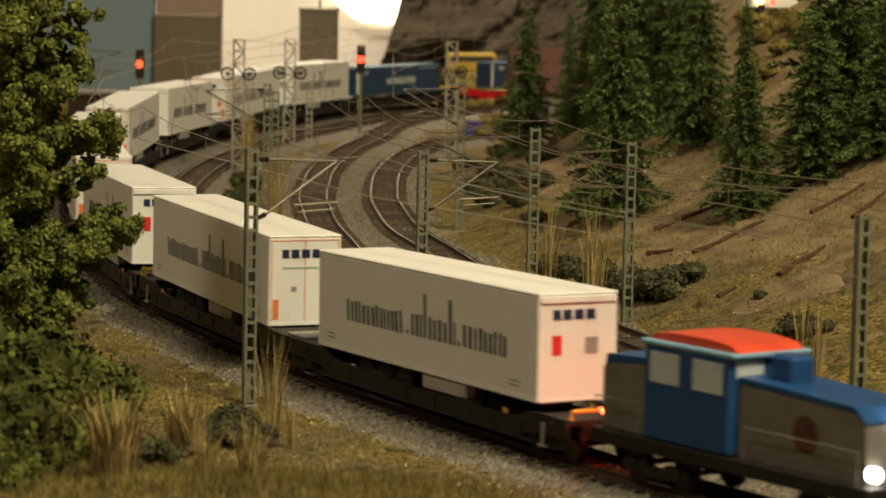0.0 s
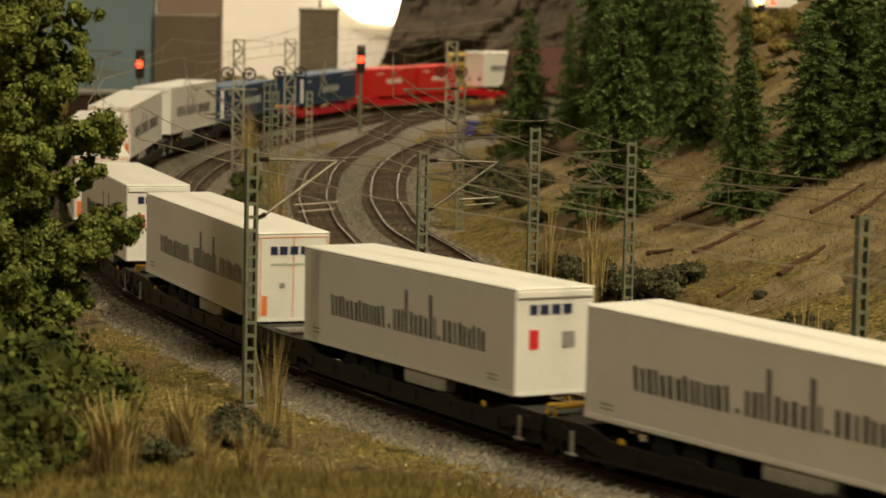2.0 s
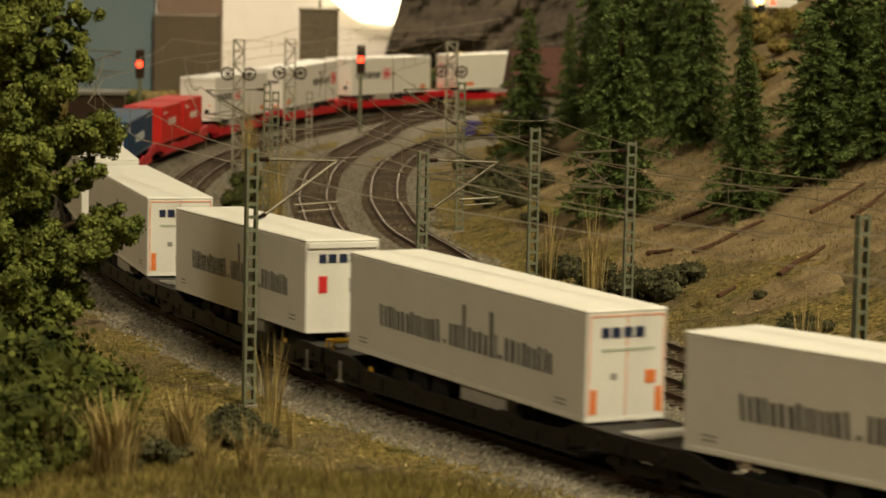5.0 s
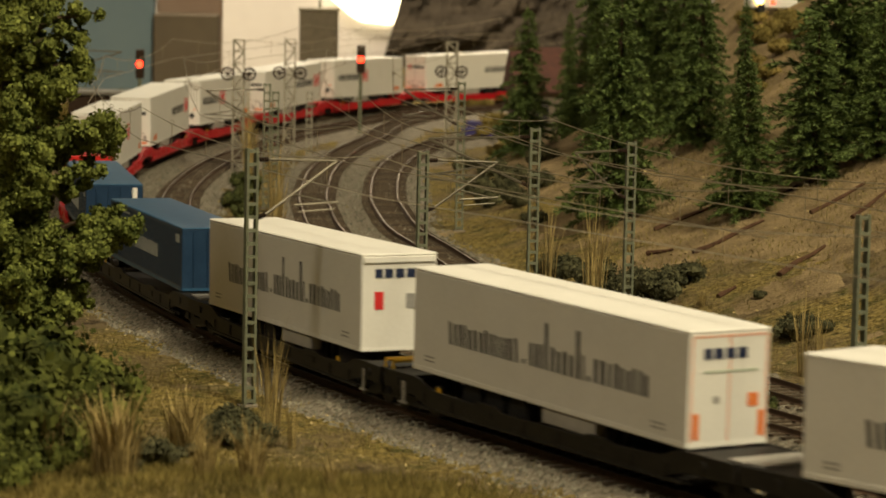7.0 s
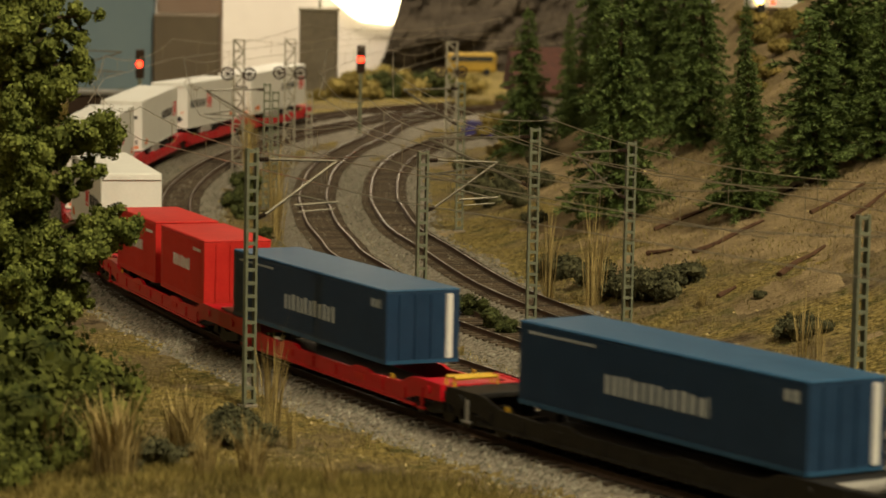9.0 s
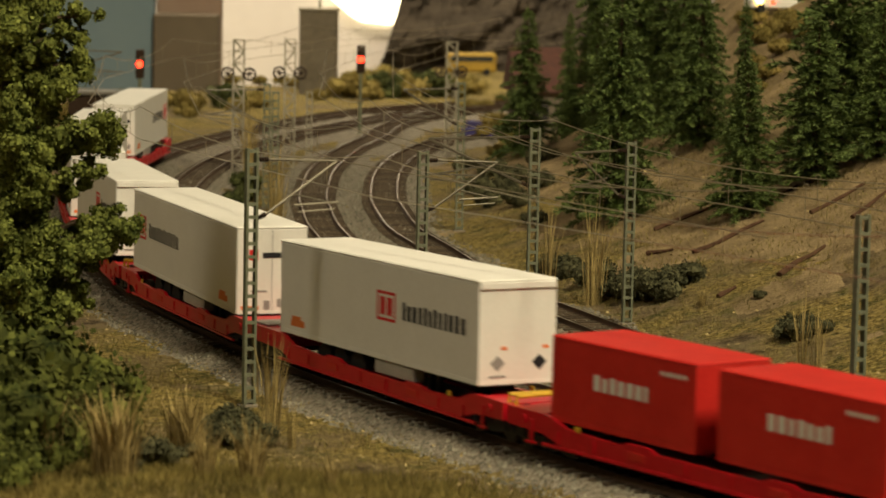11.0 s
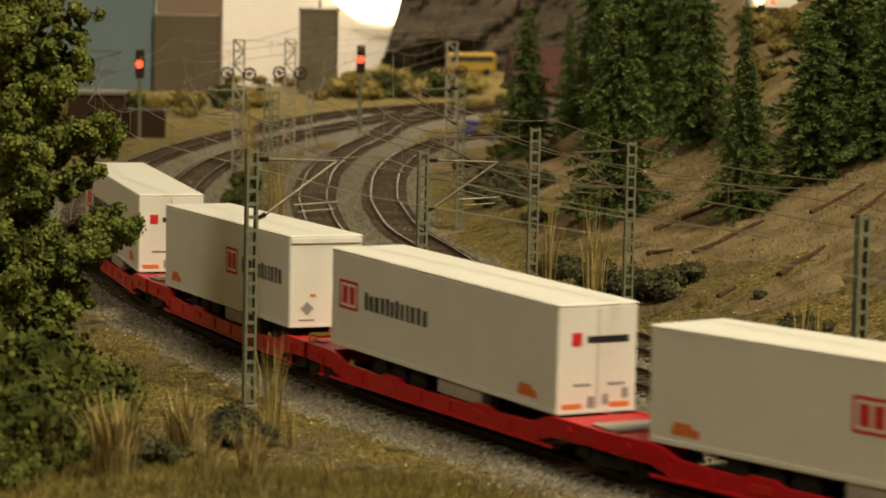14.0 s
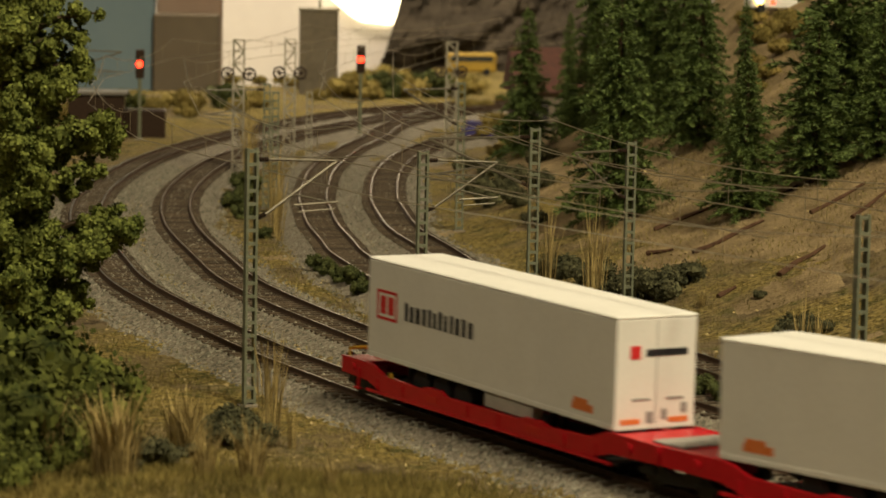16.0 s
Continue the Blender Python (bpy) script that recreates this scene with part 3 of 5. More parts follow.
wire_run(T1, [length_at(T1, y) for y in (2800, 2480, 2100, 1800, 1540, 1270, 980, 720)], "thin bronze catenary wires over the outer track")
wire_run(T2, [length_at(T2, y) for y in (2480, 2120, 1780, 1460, 1150, 860)], "thin bronze catenary wires over the second track")
wire_run(T3, [length_at(T3, y) for y in (2600, 2280, 1970, 1660, 1390, 1170, 880)], "thin bronze catenary wires over the inner track")
wire_run(T4, [length_at(T4, y) for y in (2600, 2280, 1970, 1660, 1230, 900)], "thin bronze catenary wires over the innermost track")


def signal(x, y, h):
    t = thing("light_signal", "tall light signal showing a red lamp", "signal", "light signals", spot(x, y, ground_z(x, y)))
    m = Mesh()
    m.tube([(0, 0, 0), (0, 0, h)], 1.5, 8)
    part("post", m, MAST, t)
    m = Mesh()
    m.box(-3.6, 3.6, -1.8, 1.8, h - 4, h + 20, 0.9)
    head = part("signal_head", m, INSUL, t, "black signal head")
    for k, mat in ((0, INSUL), (1, RED_LIGHT), (2, INSUL)):
        m = Mesh()
        z = h + 2 + 6 * k
        m.tube([(0, -1.7, z), (0, -2.6, z)], 2.9 if k == 1 else 1.9, 14)
        part("signal_lens", m, mat, head, "glowing red lens" if k == 1 else "")
    m = Mesh()
    m.box(-3, 3, -3, 3, -2, 1.5, 0.3)
    part("footing", m, MAST_PALE, t)
    return t


signal(-251, 2269, 54)
signal(-73, 2357, 56)


# ---------------------------------------------------------------- trees and plants
def fir(seed, h=100.0, r=22.0):
    """A model fir: trunk, and a crown of separate drooping sprays, bushy and uneven."""
    rng = random.Random(seed)
    t = thing("fir_tree", "dark green model fir tree with layered drooping branches", "tree", "firs on the slope")
    m = Mesh()
    m.tube([(0, 0, -6), (0, 0, h * 0.5), (rng.uniform(-1, 1), 0, h * 0.98)], [r * 0.09, r * 0.06, 0.2], 7)
    part("trunk", m, BARK, t)
    c = Mesh()

    def blade(p, d, ln, wd):
        d = d.normalized()
        side = d.cross(Vector((rng.gauss(0, 1), rng.gauss(0, 1), rng.gauss(0, 1)))).normalized() * wd
        mid = p + d * ln * 0.45
        c.face(p, mid + side, p + d * ln, mid - side)

    z = h * 0.05
    bulge = 1.0
    while z < h * 0.975:
        f = 1 - z / h
        bulge = 0.6 * bulge + 0.4 * rng.uniform(0.62, 1.25)
        reach = r * (f**0.8) * bulge + 1.6
        n = int(5 + 5 * f)
        a0 = rng.random() * 6.28
        for k in range(n):
            a = a0 + 6.283 * k / n + rng.uniform(-0.35, 0.35)
            ln = reach * rng.uniform(0.6, 1.15)
            droop = rng.uniform(0.1, 0.55)
            out = Vector((math.cos(a), math.sin(a), 0))
            base = Vector((0, 0, z + rng.uniform(-1.5, 1.5)))
            count = max(3, int(ln / 1.25))
            for j in range(1, count + 1):
                q = j / count
                p = base + out * ln * q + Vector((0, 0, 0.12 * ln * q - droop * ln * q * q))
                size = (2.3 + 0.13 * ln) * (1.15 - 0.5 * q)
                for _ in range(9):
                    b = a + rng.gauss(0, 0.75)
                    blade(p, Vector((math.cos(b), math.sin(b), rng.gauss(0.05, 0.5) - droop * q * 0.6)), size * rng.uniform(0.6, 1.15), rng.uniform(0.24, 0.46))
        z += h * 0.034 * (0.55 + 0.7 * f) * rng.uniform(0.75, 1.25)
    for _ in range(40):
        blade(Vector((0, 0, h * rng.uniform(0.93, 1.0))), Vector((rng.gauss(0, 0.5), rng.gauss(0, 0.5), 1)), rng.uniform(1.5, 3.2), 0.4)
    part("crown", c, NEEDLE, t, fix=False)
    return t


FIRS = [  # x, y, height, crown radius
    (57, 1960, 104, 24), (93, 1492, 133, 29), (149, 1620, 114, 26), (151, 1388, 83, 21), (187, 1400, 82, 23), (209, 1472, 110, 28), (218, 1388, 72, 18),
    (136, 1736, 105, 25), (88, 1990, 86, 12), (102, 1888, 102, 19), (168, 1564, 74, 11), (236, 1532, 96, 25), (145, 1704, 115, 23), (124, 1784, 120, 25)]


def plant_firs():
    kinds = [fir(k + 1) for k in range(4)]
    used = [False] * 4
    for i, (x, y, h, r) in enumerate(FIRS):
        k = i % 4
        m = spot(x, y, ground_z(x, y) - 1.5, 47 * i) @ Matrix.Diagonal((r / 22, r / 22, h / 100, 1))
        if used[k]:
            copy_thing(kinds[k], m)
        else:
            kinds[k].matrix_basis, used[k] = m, True


plant_firs()


def lump(m, centre, r, rng, flake=0.85, n=230):
    """A knob of flocked foam: a rough core covered with small flakes that lie on its surface."""
    c = Vector(centre)
    waves = [(Vector((rng.gauss(0, 1), rng.gauss(0, 1), rng.gauss(0, 1))) * 1.8, rng.uniform(0, 6.28), rng.uniform(0.08, 0.2)) for _ in range(4)]
    swell = lambda d: 1 + sum(w * math.sin(d.dot(k) + ph) for k, ph, w in waves)
    i, rows, cols = len(m.v), 4, 7
    for a in range(rows + 1):
        for b in range(cols):
            th, ph = math.pi * a / rows, 2 * math.pi * b / cols
            d = Vector((math.sin(th) * math.cos(ph), math.sin(th) * math.sin(ph), math.cos(th)))
            m.v.append(tuple(c + d * r * 0.8 * swell(d)))
    for a in range(rows):
        for b in range(cols):
            m.f.append((i + a * cols + b, i + a * cols + (b + 1) % cols, i + (a + 1) * cols + (b + 1) % cols, i + (a + 1) * cols + b))
    for _ in range(n):
        d = Vector((rng.gauss(0, 1), rng.gauss(0, 1), rng.gauss(0, 1))).normalized()
        p = c + d * r * swell(d) * rng.uniform(0.78, 1.08)
        nrm = (d + Vector((rng.gauss(0, 0.55), rng.gauss(0, 0.55), rng.gauss(0, 0.55)))).normalized()
        u = nrm.cross(Vector((rng.gauss(0, 1), rng.gauss(0, 1), rng.gauss(0, 1)))).normalized()
        w = nrm.cross(u)
        s = flake * rng.uniform(0.55, 1.25)
        m.face(p - u * s, p - w * s * 0.75, p + u * s, p + w * s * 0.75)


def broadleaf_tree():
    rng = random.Random(11)
    x0, y0 = -158, 1003
    t = thing("broadleaf_tree", "tall green broadleaf model tree with clumped foliage", "tree", m=spot(x0, y0, ground_z(x0, y0)))
    w = Mesh()
    w.tube([(0, 0, -6), (1, 0, 40), (-2, 1, 95), (0, 0, 150), (1, 0, 200)], [5.5, 4.4, 3.4, 2.2, 0.6], 9)
    part("trunk", w, BARK, t)
    crown = Mesh()
    # height and reach of the boughs that stand out towards the track
    boughs = [(138, 32, -4, 3.4), (130, 24, 0, 5), (120, 26, 5, 6.5), (114, 23, -15, 6.5), (104, 17, 0, 6), (94, 40, 2, 6.0), (97, 35, -8, 5.5), (81, 33, -6, 3.6), (75, 20, 5, 5), (60, 45, -3, 5.5), (64, 40, 5, 4.5), (52, 36, -12, 5), (50, 25, 8, 5), (36, 28, 0, 5.5), (30, 25, -15, 5), (40, 16, 10, 6), (87, 13, -25, 6.5), (81, 8, -60, 7), (56, 8, -60, 7), (101, 8, -90, 7), (122, 8, -90, 7), (138, 8, -80, 7), (134, 11, -40, 6)]
    for k in range(40):
        boughs.append((rng.uniform(28, 195), rng.uniform(14, 34), rng.uniform(60, 300), rng.uniform(4.5, 6.5)))
    for k in range(16):
        boughs.append((30 + 9.5 * k, rng.uniform(8, 22), rng.uniform(-80, 10), rng.uniform(4.5, 6.5)))
    for z, reach, turn, fat in boughs:
        a = radians(turn)
        end = Vector((math.cos(a) * reach, math.sin(a) * reach, z))
        root = Vector((0, 0, max(12, z - reach * 0.35)))
        limb = Mesh()
        limb.tube([root, root.lerp(end, 0.55) + Vector((0, 0, reach * 0.08)), end], [1.5, 0.9, 0.3], 5)
        part("limb", limb, BARK, t)
        count = max(3, int(reach / 5))
        for j in range(count):
            q = 0.25 + 0.75 * j / (count - 1)
            c = root.lerp(end, q)
            for _ in range(3 if q > 0.5 else 2):
                r = fat * rng.uniform(0.5, 1.0) * (1.1 - 0.35 * q)
                lump(crown, (c.x + rng.uniform(-4, 1.5), c.y + rng.uniform(-5, 5), c.z + rng.uniform(-4.5, 3)), r, rng, 0.95, int(9 * r * r) + 40)
    part("crown", crown, LEAF, t, fix=False)


broadleaf_tree()


def bush(seed, r, mat, label, flake=0.8, knobs=22):
    rng = random.Random(seed)
    t = thing("bush", label, "bush", "low bushes")
    c, tw = Mesh(), Mesh()
    for k in range(knobs):
        a, q = rng.random() * 6.28, r * rng.uniform(0.0, 0.78)
        top = math.sqrt(max(0.05, 1 - (q / r)**2)) * r * 0.75
        p = (math.cos(a) * q, math.sin(a) * q, top * rng.uniform(0.25, 1.0))
        if k < 6:
            tw.tube([(0, 0, -3), p], [0.5, 0.2], 4)
        lump(c, p, r * rng.uniform(0.17, 0.34), rng, flake, 130)
    part("twig_frame", tw, BARK, t)
    part("foliage", c, mat, t, fix=False)
    return t


def scatter_bushes(kinds, places):
    used = set()
    for i, (x, y, r, k) in enumerate(places):
        m = spot(x, y, ground_z(x, y), 71 * i, r / 14)
        if k in used:
            copy_thing(kinds[k], m)
        else:
            kinds[k].matrix_basis = m
            used.add(k)


scatter_bushes([bush(1, 14, SHRUB, "grey-green flock bush on the slope foot"), bush(2, 14, SHRUB_GREEN, "olive green flock bush beside the ballast"),
                bush(3, 14, LEAF_BUSH, "dark green leafy bush beside the track", 0.7, 26),
                bush(4, 14, SHRUB, "dark olive twiggy bush beside the mast", 0.7, 24),
                bush(5, 14, SHRUB_GOLD, "golden olive flock bush behind the curve", 0.9, 26)], [
    # slope foot
    (61, 1380, 14, 0), (56, 1392, 11, 0), (73, 1337, 14, 0), (81, 1292, 13, 0), (91, 1275, 16, 0), (102, 1258, 15, 0), (97, 1266, 12, 0), (112, 1272, 12, 0), (144, 1130, 12, 0), (151, 1126, 10, 0), (29, 1690, 14, 0),
    (38, 1720, 15, 0), (22, 1800, 13, 0), (41, 1790, 15, 0), (14, 1990, 12, 0), (46, 1650, 12, 0), (60, 1690, 13, 0), (52, 1560, 9, 0), (30, 1880, 14, 0), (64, 1860, 14, 0), (140, 1210, 4, 0),
    # between the track pairs
    (-133, 1828, 14, 1), (-128, 1715, 13, 1), (-126, 1770, 12, 1), (-120, 1660, 10, 1), (-45, 1335, 9, 1), (-64, 1398, 9, 1), (-38, 1297, 7, 1), (-56, 1378, 7, 1), (-50, 1350, 7, 1), (21, 1171, 9, 1), (12, 1208, 10, 1),
    (28, 1150, 7, 1), (97, 994, 8, 1), (103, 982, 8, 1), (112, 965, 8, 1), (92, 1004, 6, 1), (-100, 1540, 7, 1),
    # near side of the outer track
    (-146, 930, 24, 2), (-128, 922, 17, 2), (-117, 912, 14, 2), (-124, 940, 12, 2), (-150, 885, 25, 2), (-134, 876, 17, 2), (-116, 884, 13, 2), (-148, 838, 23, 2), (-126, 842, 15, 2), (-138, 805, 20, 2),
    (-152, 790, 18, 2), (-70, 903, 13, 3), (-61, 898, 11, 3), (-66, 890, 10, 3), (-89, 845, 12, 3), (-97, 850, 10, 3), (-165, 900, 20, 2), (-122, 795, 9, 2), (-145, 765, 15, 2), (-112, 900, 6, 2),
    (-80, 868, 5, 3), (-92, 822, 5, 3), (-112, 836, 6, 2), (-128, 768, 10, 2),
    # golden shrubs on the upper hill and at its far foot
    (202, 1796, 12, 4), (212, 1800, 13, 4), (194, 1752, 11, 4), (211, 1748, 12, 4), (198, 1708, 10, 4), (222, 1812, 13, 4), (189, 1688, 9, 4), (254, 1692, 12, 4), (251, 1640, 12, 4), (43, 2596, 10, 4), (47, 2384, 10, 4), (30, 2380, 8, 4), (40, 2740, 10, 4), (60, 2936, 11, 4), (203, 1860, 14, 4), (226, 1776, 14, 4),
    # far bushes behind the curve
    (-112, 2900, 26, 4), (-92, 2880, 30, 4), (-66, 2910, 28, 1), (-44, 2930, 32, 4), (-18, 2960, 30, 1), (4, 2990, 26, 4), (-132, 2850, 14, 4), (-78, 2860, 18, 4), (28, 3060, 26, 4),
    (-300, 2560, 24, 1), (-276, 2600, 20, 4), (-250, 2640, 26, 4), (-214, 2700, 24, 1), (-186, 2740, 22, 4), (-330, 2420, 22, 4), (-200, 2650, 16, 4), (-240, 2560, 14, 4),
    (-300, 3080, 14, 4), (-270, 3090, 12, 4), (-240, 3100, 13, 4), (-210, 3110, 12, 4), (-182, 3090, 14, 4), (-160, 3060, 16, 4), (-96, 3080, 30, 4), (-70, 3120, 32, 4), (-40, 3140, 30, 4),
    (24, 2740, 14, 4), (46, 2440, 17, 4), (34, 2330, 13, 4), (50, 2260, 16, 1), (62, 2180, 17, 4), (56, 2080, 14, 4), (40, 2010, 12, 4), (34, 1900, 11, 4)])


def tuft(seed, h, spread, n, label, mat=STRAW):
    rng = random.Random(seed)
    t = thing("reed_tuft", label, "grass", "dry reeds")
    m = Mesh()
    for _ in range(n):
        a, q = rng.random() * 6.28, rng.random()**0.6 * spread * 0.3
        x, y = math.cos(a) * q, math.sin(a) * q
        lean = rng.uniform(0.2, 1.0) * spread
        b = a + rng.uniform(-0.7, 0.7)
        hh = h * rng.uniform(0.5, 1.05)
        w = 0.17
        px, py = -math.sin(b) * w, math.cos(b) * w
        ex, ey = x + math.cos(b) * lean, y + math.sin(b) * lean
        mx, my = x + math.cos(b) * lean * 0.35, y + math.sin(b) * lean * 0.35
        m.face((x - px, y - py, -3), (x + px, y + py, -3), (mx + px, my + py, hh * 0.6), (mx - px, my - py, hh * 0.6))
        m.face((mx - px, my - py, hh * 0.6), (mx + px, my + py, hh * 0.6), (ex, ey, hh))
    part("straw", m, mat, t, fix=False)["kind"] = "stuff"
    return t


def plant_reeds():
    kinds = [tuft(1, 31, 6, 24, "tall dry straw-coloured reed tuft"), tuft(2, 20, 10, 90, "spreading dry grass tuft")]
    for i, (x, y, k, s) in enumerate([(-57, 908, 0, 1.45), (-55, 914, 0, 0.8), (-80, 878, 1, 0.95), (-94, 790, 1, 1.5), (-66, 770, 1, 0.8), (-91, 784, 1, 1.35), (-48, 893, 0, 0.45), (-78, 872, 1, 0.8),
                                      (50, 1300, 0, 1.1), (70, 1285, 0, 1.2), (74, 1292, 0, 1.0), (141, 1070, 0, 0.8), (146, 1062, 0, 0.7), (-104, 1690, 0, 1.3), (-96, 1570, 0, 1.1),
                                      (-140, 1960, 0, 1.4), (-136, 1930, 0, 1.1), (-92, 1540, 0, 1.0), (116, 1225, 1, 0.5), (-30, 765, 1, 0.5), (-97, 797, 1, 1.35), (-52, 762, 1, 1.0), (-116, 800, 1, 1.3), (-84, 884, 1, 1.1)]):
        m = spot(x, y, ground_z(x, y), 53 * i, s)
        if i in (0, 2):
            kinds[k].matrix_basis = m
        else:
            copy_thing(kinds[k], m)


plant_reeds()


def fallen_logs():
    for i, (x, y, ln, turn, r) in enumerate([(124, 1429, 32, 15, 1.5), (140, 1350, 40, 29, 1.5), (162, 1245, 36, 48, 1.6), (193, 1347, 32, 27, 1.3), (108, 1369, 14, -40, 1.5), (128, 1235, 12, 40, 1.3), (172, 1400, 18, 30, 1.1),
                                             (205, 1300, 40, 45, 1.3)]):
        rng = random.Random(i)
        a = radians(turn)
        pts = []
        for k in range(7):
            q = (k / 6 - 0.5) * ln
            px, py = x + math.cos(a) * q + rng.uniform(-0.8, 0.8), y + math.sin(a) * q
            pts.append((px - x, py - y, ground_z(px, py) + r * 0.5))
        m = Mesh()
        m.tube(pts, [r * (1.1 - 0.1 * k) * rng.uniform(0.8, 1.15) for k in range(7)], 7)
        tagged(new("fallen_log", straighten(m.data("fallen_log", WOOD))), "thin dark brown log lying on the slope", "log", "logs on the slope").location = (x * K, y * K, 0)


fallen_logs()


def loose_stuff():
    """Ballast stones and grass fibres, too many to count."""
    rng = np.random.RandomState(7)
    m = Mesh()
    for line, share in ((T1, 15000), (T2, 7000), (T3, 4000), (T4, 4000)):
        s = rng.uniform(length_at(line, 2000), length_at(line, 740), share)
        off = rng.uniform(-31, 31, share)
        c, d = line.at(s), line.way(s)
        x, y = c[:, 0] - d[:, 1] * off, c[:, 1] + d[:, 0] * off
        z = height(np.stack([x, y], -1))
        for k in range(share):
            if 7.0 < abs(off[k]) < 10.3:
                continue
            r = rng.uniform(0.5, 1.3)
            i = len(m.v)
            j = rng.uniform(0.7, 1.3, 5) * r
            p, q, w = x[k], y[k], z[k]
            m.v += [(p - j[0], q - j[1] * 0.3, w - 0.2), (p + j[1] * 0.4, q - j[0], w - 0.2), (p + j[2], q + j[3] * 0.4, w - 0.2), (p - j[3] * 0.3, q + j[4], w - 0.2), (p, q, w + j[2] * 0.75)]
            m.f += [(i, i + 1, i + 4), (i + 1, i + 2, i + 4), (i + 2, i + 3, i + 4), (i + 3, i, i + 4)]
    tagged(new("ballast", m.data("ballast", STONE)), "loose grey ballast stones along the tracks", "gravel", kind="stuff")
    g = Mesh()
    n = 95000
    x, y = rng.uniform(-240, 330, n), 690 + 1050 * rng.rand(n)**1.3
    pts = np.stack([x, y], -1)
    near = np.min([np.abs(t.near(pts)) for t in TRACKS], 0)
    dens = fbm(x, y, 40, 3, 0.02)
    keep = (near > 25) & (dens + rng.uniform(-0.7, 0.7, n) > -0.05)
    pts = pts[keep]
    z = height(pts)
    for (px, py), pz in zip(pts, z):
        a = rng.uniform(0, 6.28)
        h, w = rng.uniform(1.0, 3.2), 0.22
        ox, oy = math.cos(a) * w, math.sin(a) * w
        lx, ly = rng.uniform(-1.6, 1.6, 2)
        g.v += [(px - ox, py - oy, pz - 0.4), (px + ox, py + oy, pz - 0.4), (px + lx, py + ly, pz + h)]
        i = len(g.v)
        g.f.append((i - 3, i - 2, i - 1))
    tagged(new("grass", g.data("grass", GRASS)), "short dry olive grass fibres", "grass", kind="stuff")

    g = Mesh()
    n = 26000
    x, y = rng.uniform(-120, 70, n), rng.uniform(690, 850, n)
    pts = np.stack([x, y], -1)
    near = -T1.near(pts)
    pts = pts[near + 12 * rng.randn(n) > 42]
    z = height(pts)
    for (px, py), pz in zip(pts, z):
        h, w, a = rng.uniform(1.6, 4.4), 0.2, rng.uniform(0, 6.28)
        ox, oy = math.cos(a) * w, math.sin(a) * w
        lx, ly = rng.uniform(-2, 2, 2)
        g.face((px - ox, py - oy, pz - 0.4), (px + ox, py + oy, pz - 0.4), (px + lx, py + ly, pz + h))
    tagged(new("meadow", g.data("meadow", MEADOW)), "olive green static grass on the mound", "grass", kind="stuff")
    f = Mesh()
    n = 16000
    x, y = rng.uniform(-240, 330, n), 690 + 1050 * rng.rand(n)**1.3
    pts = np.stack([x, y], -1)
    near = np.min([np.abs(t.near(pts)) for t in TRACKS], 0)
    pts = pts[near > 21]
    z = height(pts)
    for (px, py), pz in zip(pts, z):
        r = rng.uniform(0.4, 1.2)
        a = rng.uniform(0, 6.28)
        u, v = math.cos(a) * r, math.sin(a) * r
        f.face((px - u, py - v, pz + rng.uniform(0, 0.6)), (px + v * 0.6, py - u * 0.6, pz + rng.uniform(0, 0.9)), (px + u, py + v, pz + rng.uniform(0, 0.6)), (px - v * 0.6, py + u * 0.6, pz + rng.uniform(0.2, 1.1)))
    tagged(new("litter", f.data("litter", LITTER)), "pale straw and leaf litter flakes on the ground", "litter", kind="stuff")


loose_stuff()


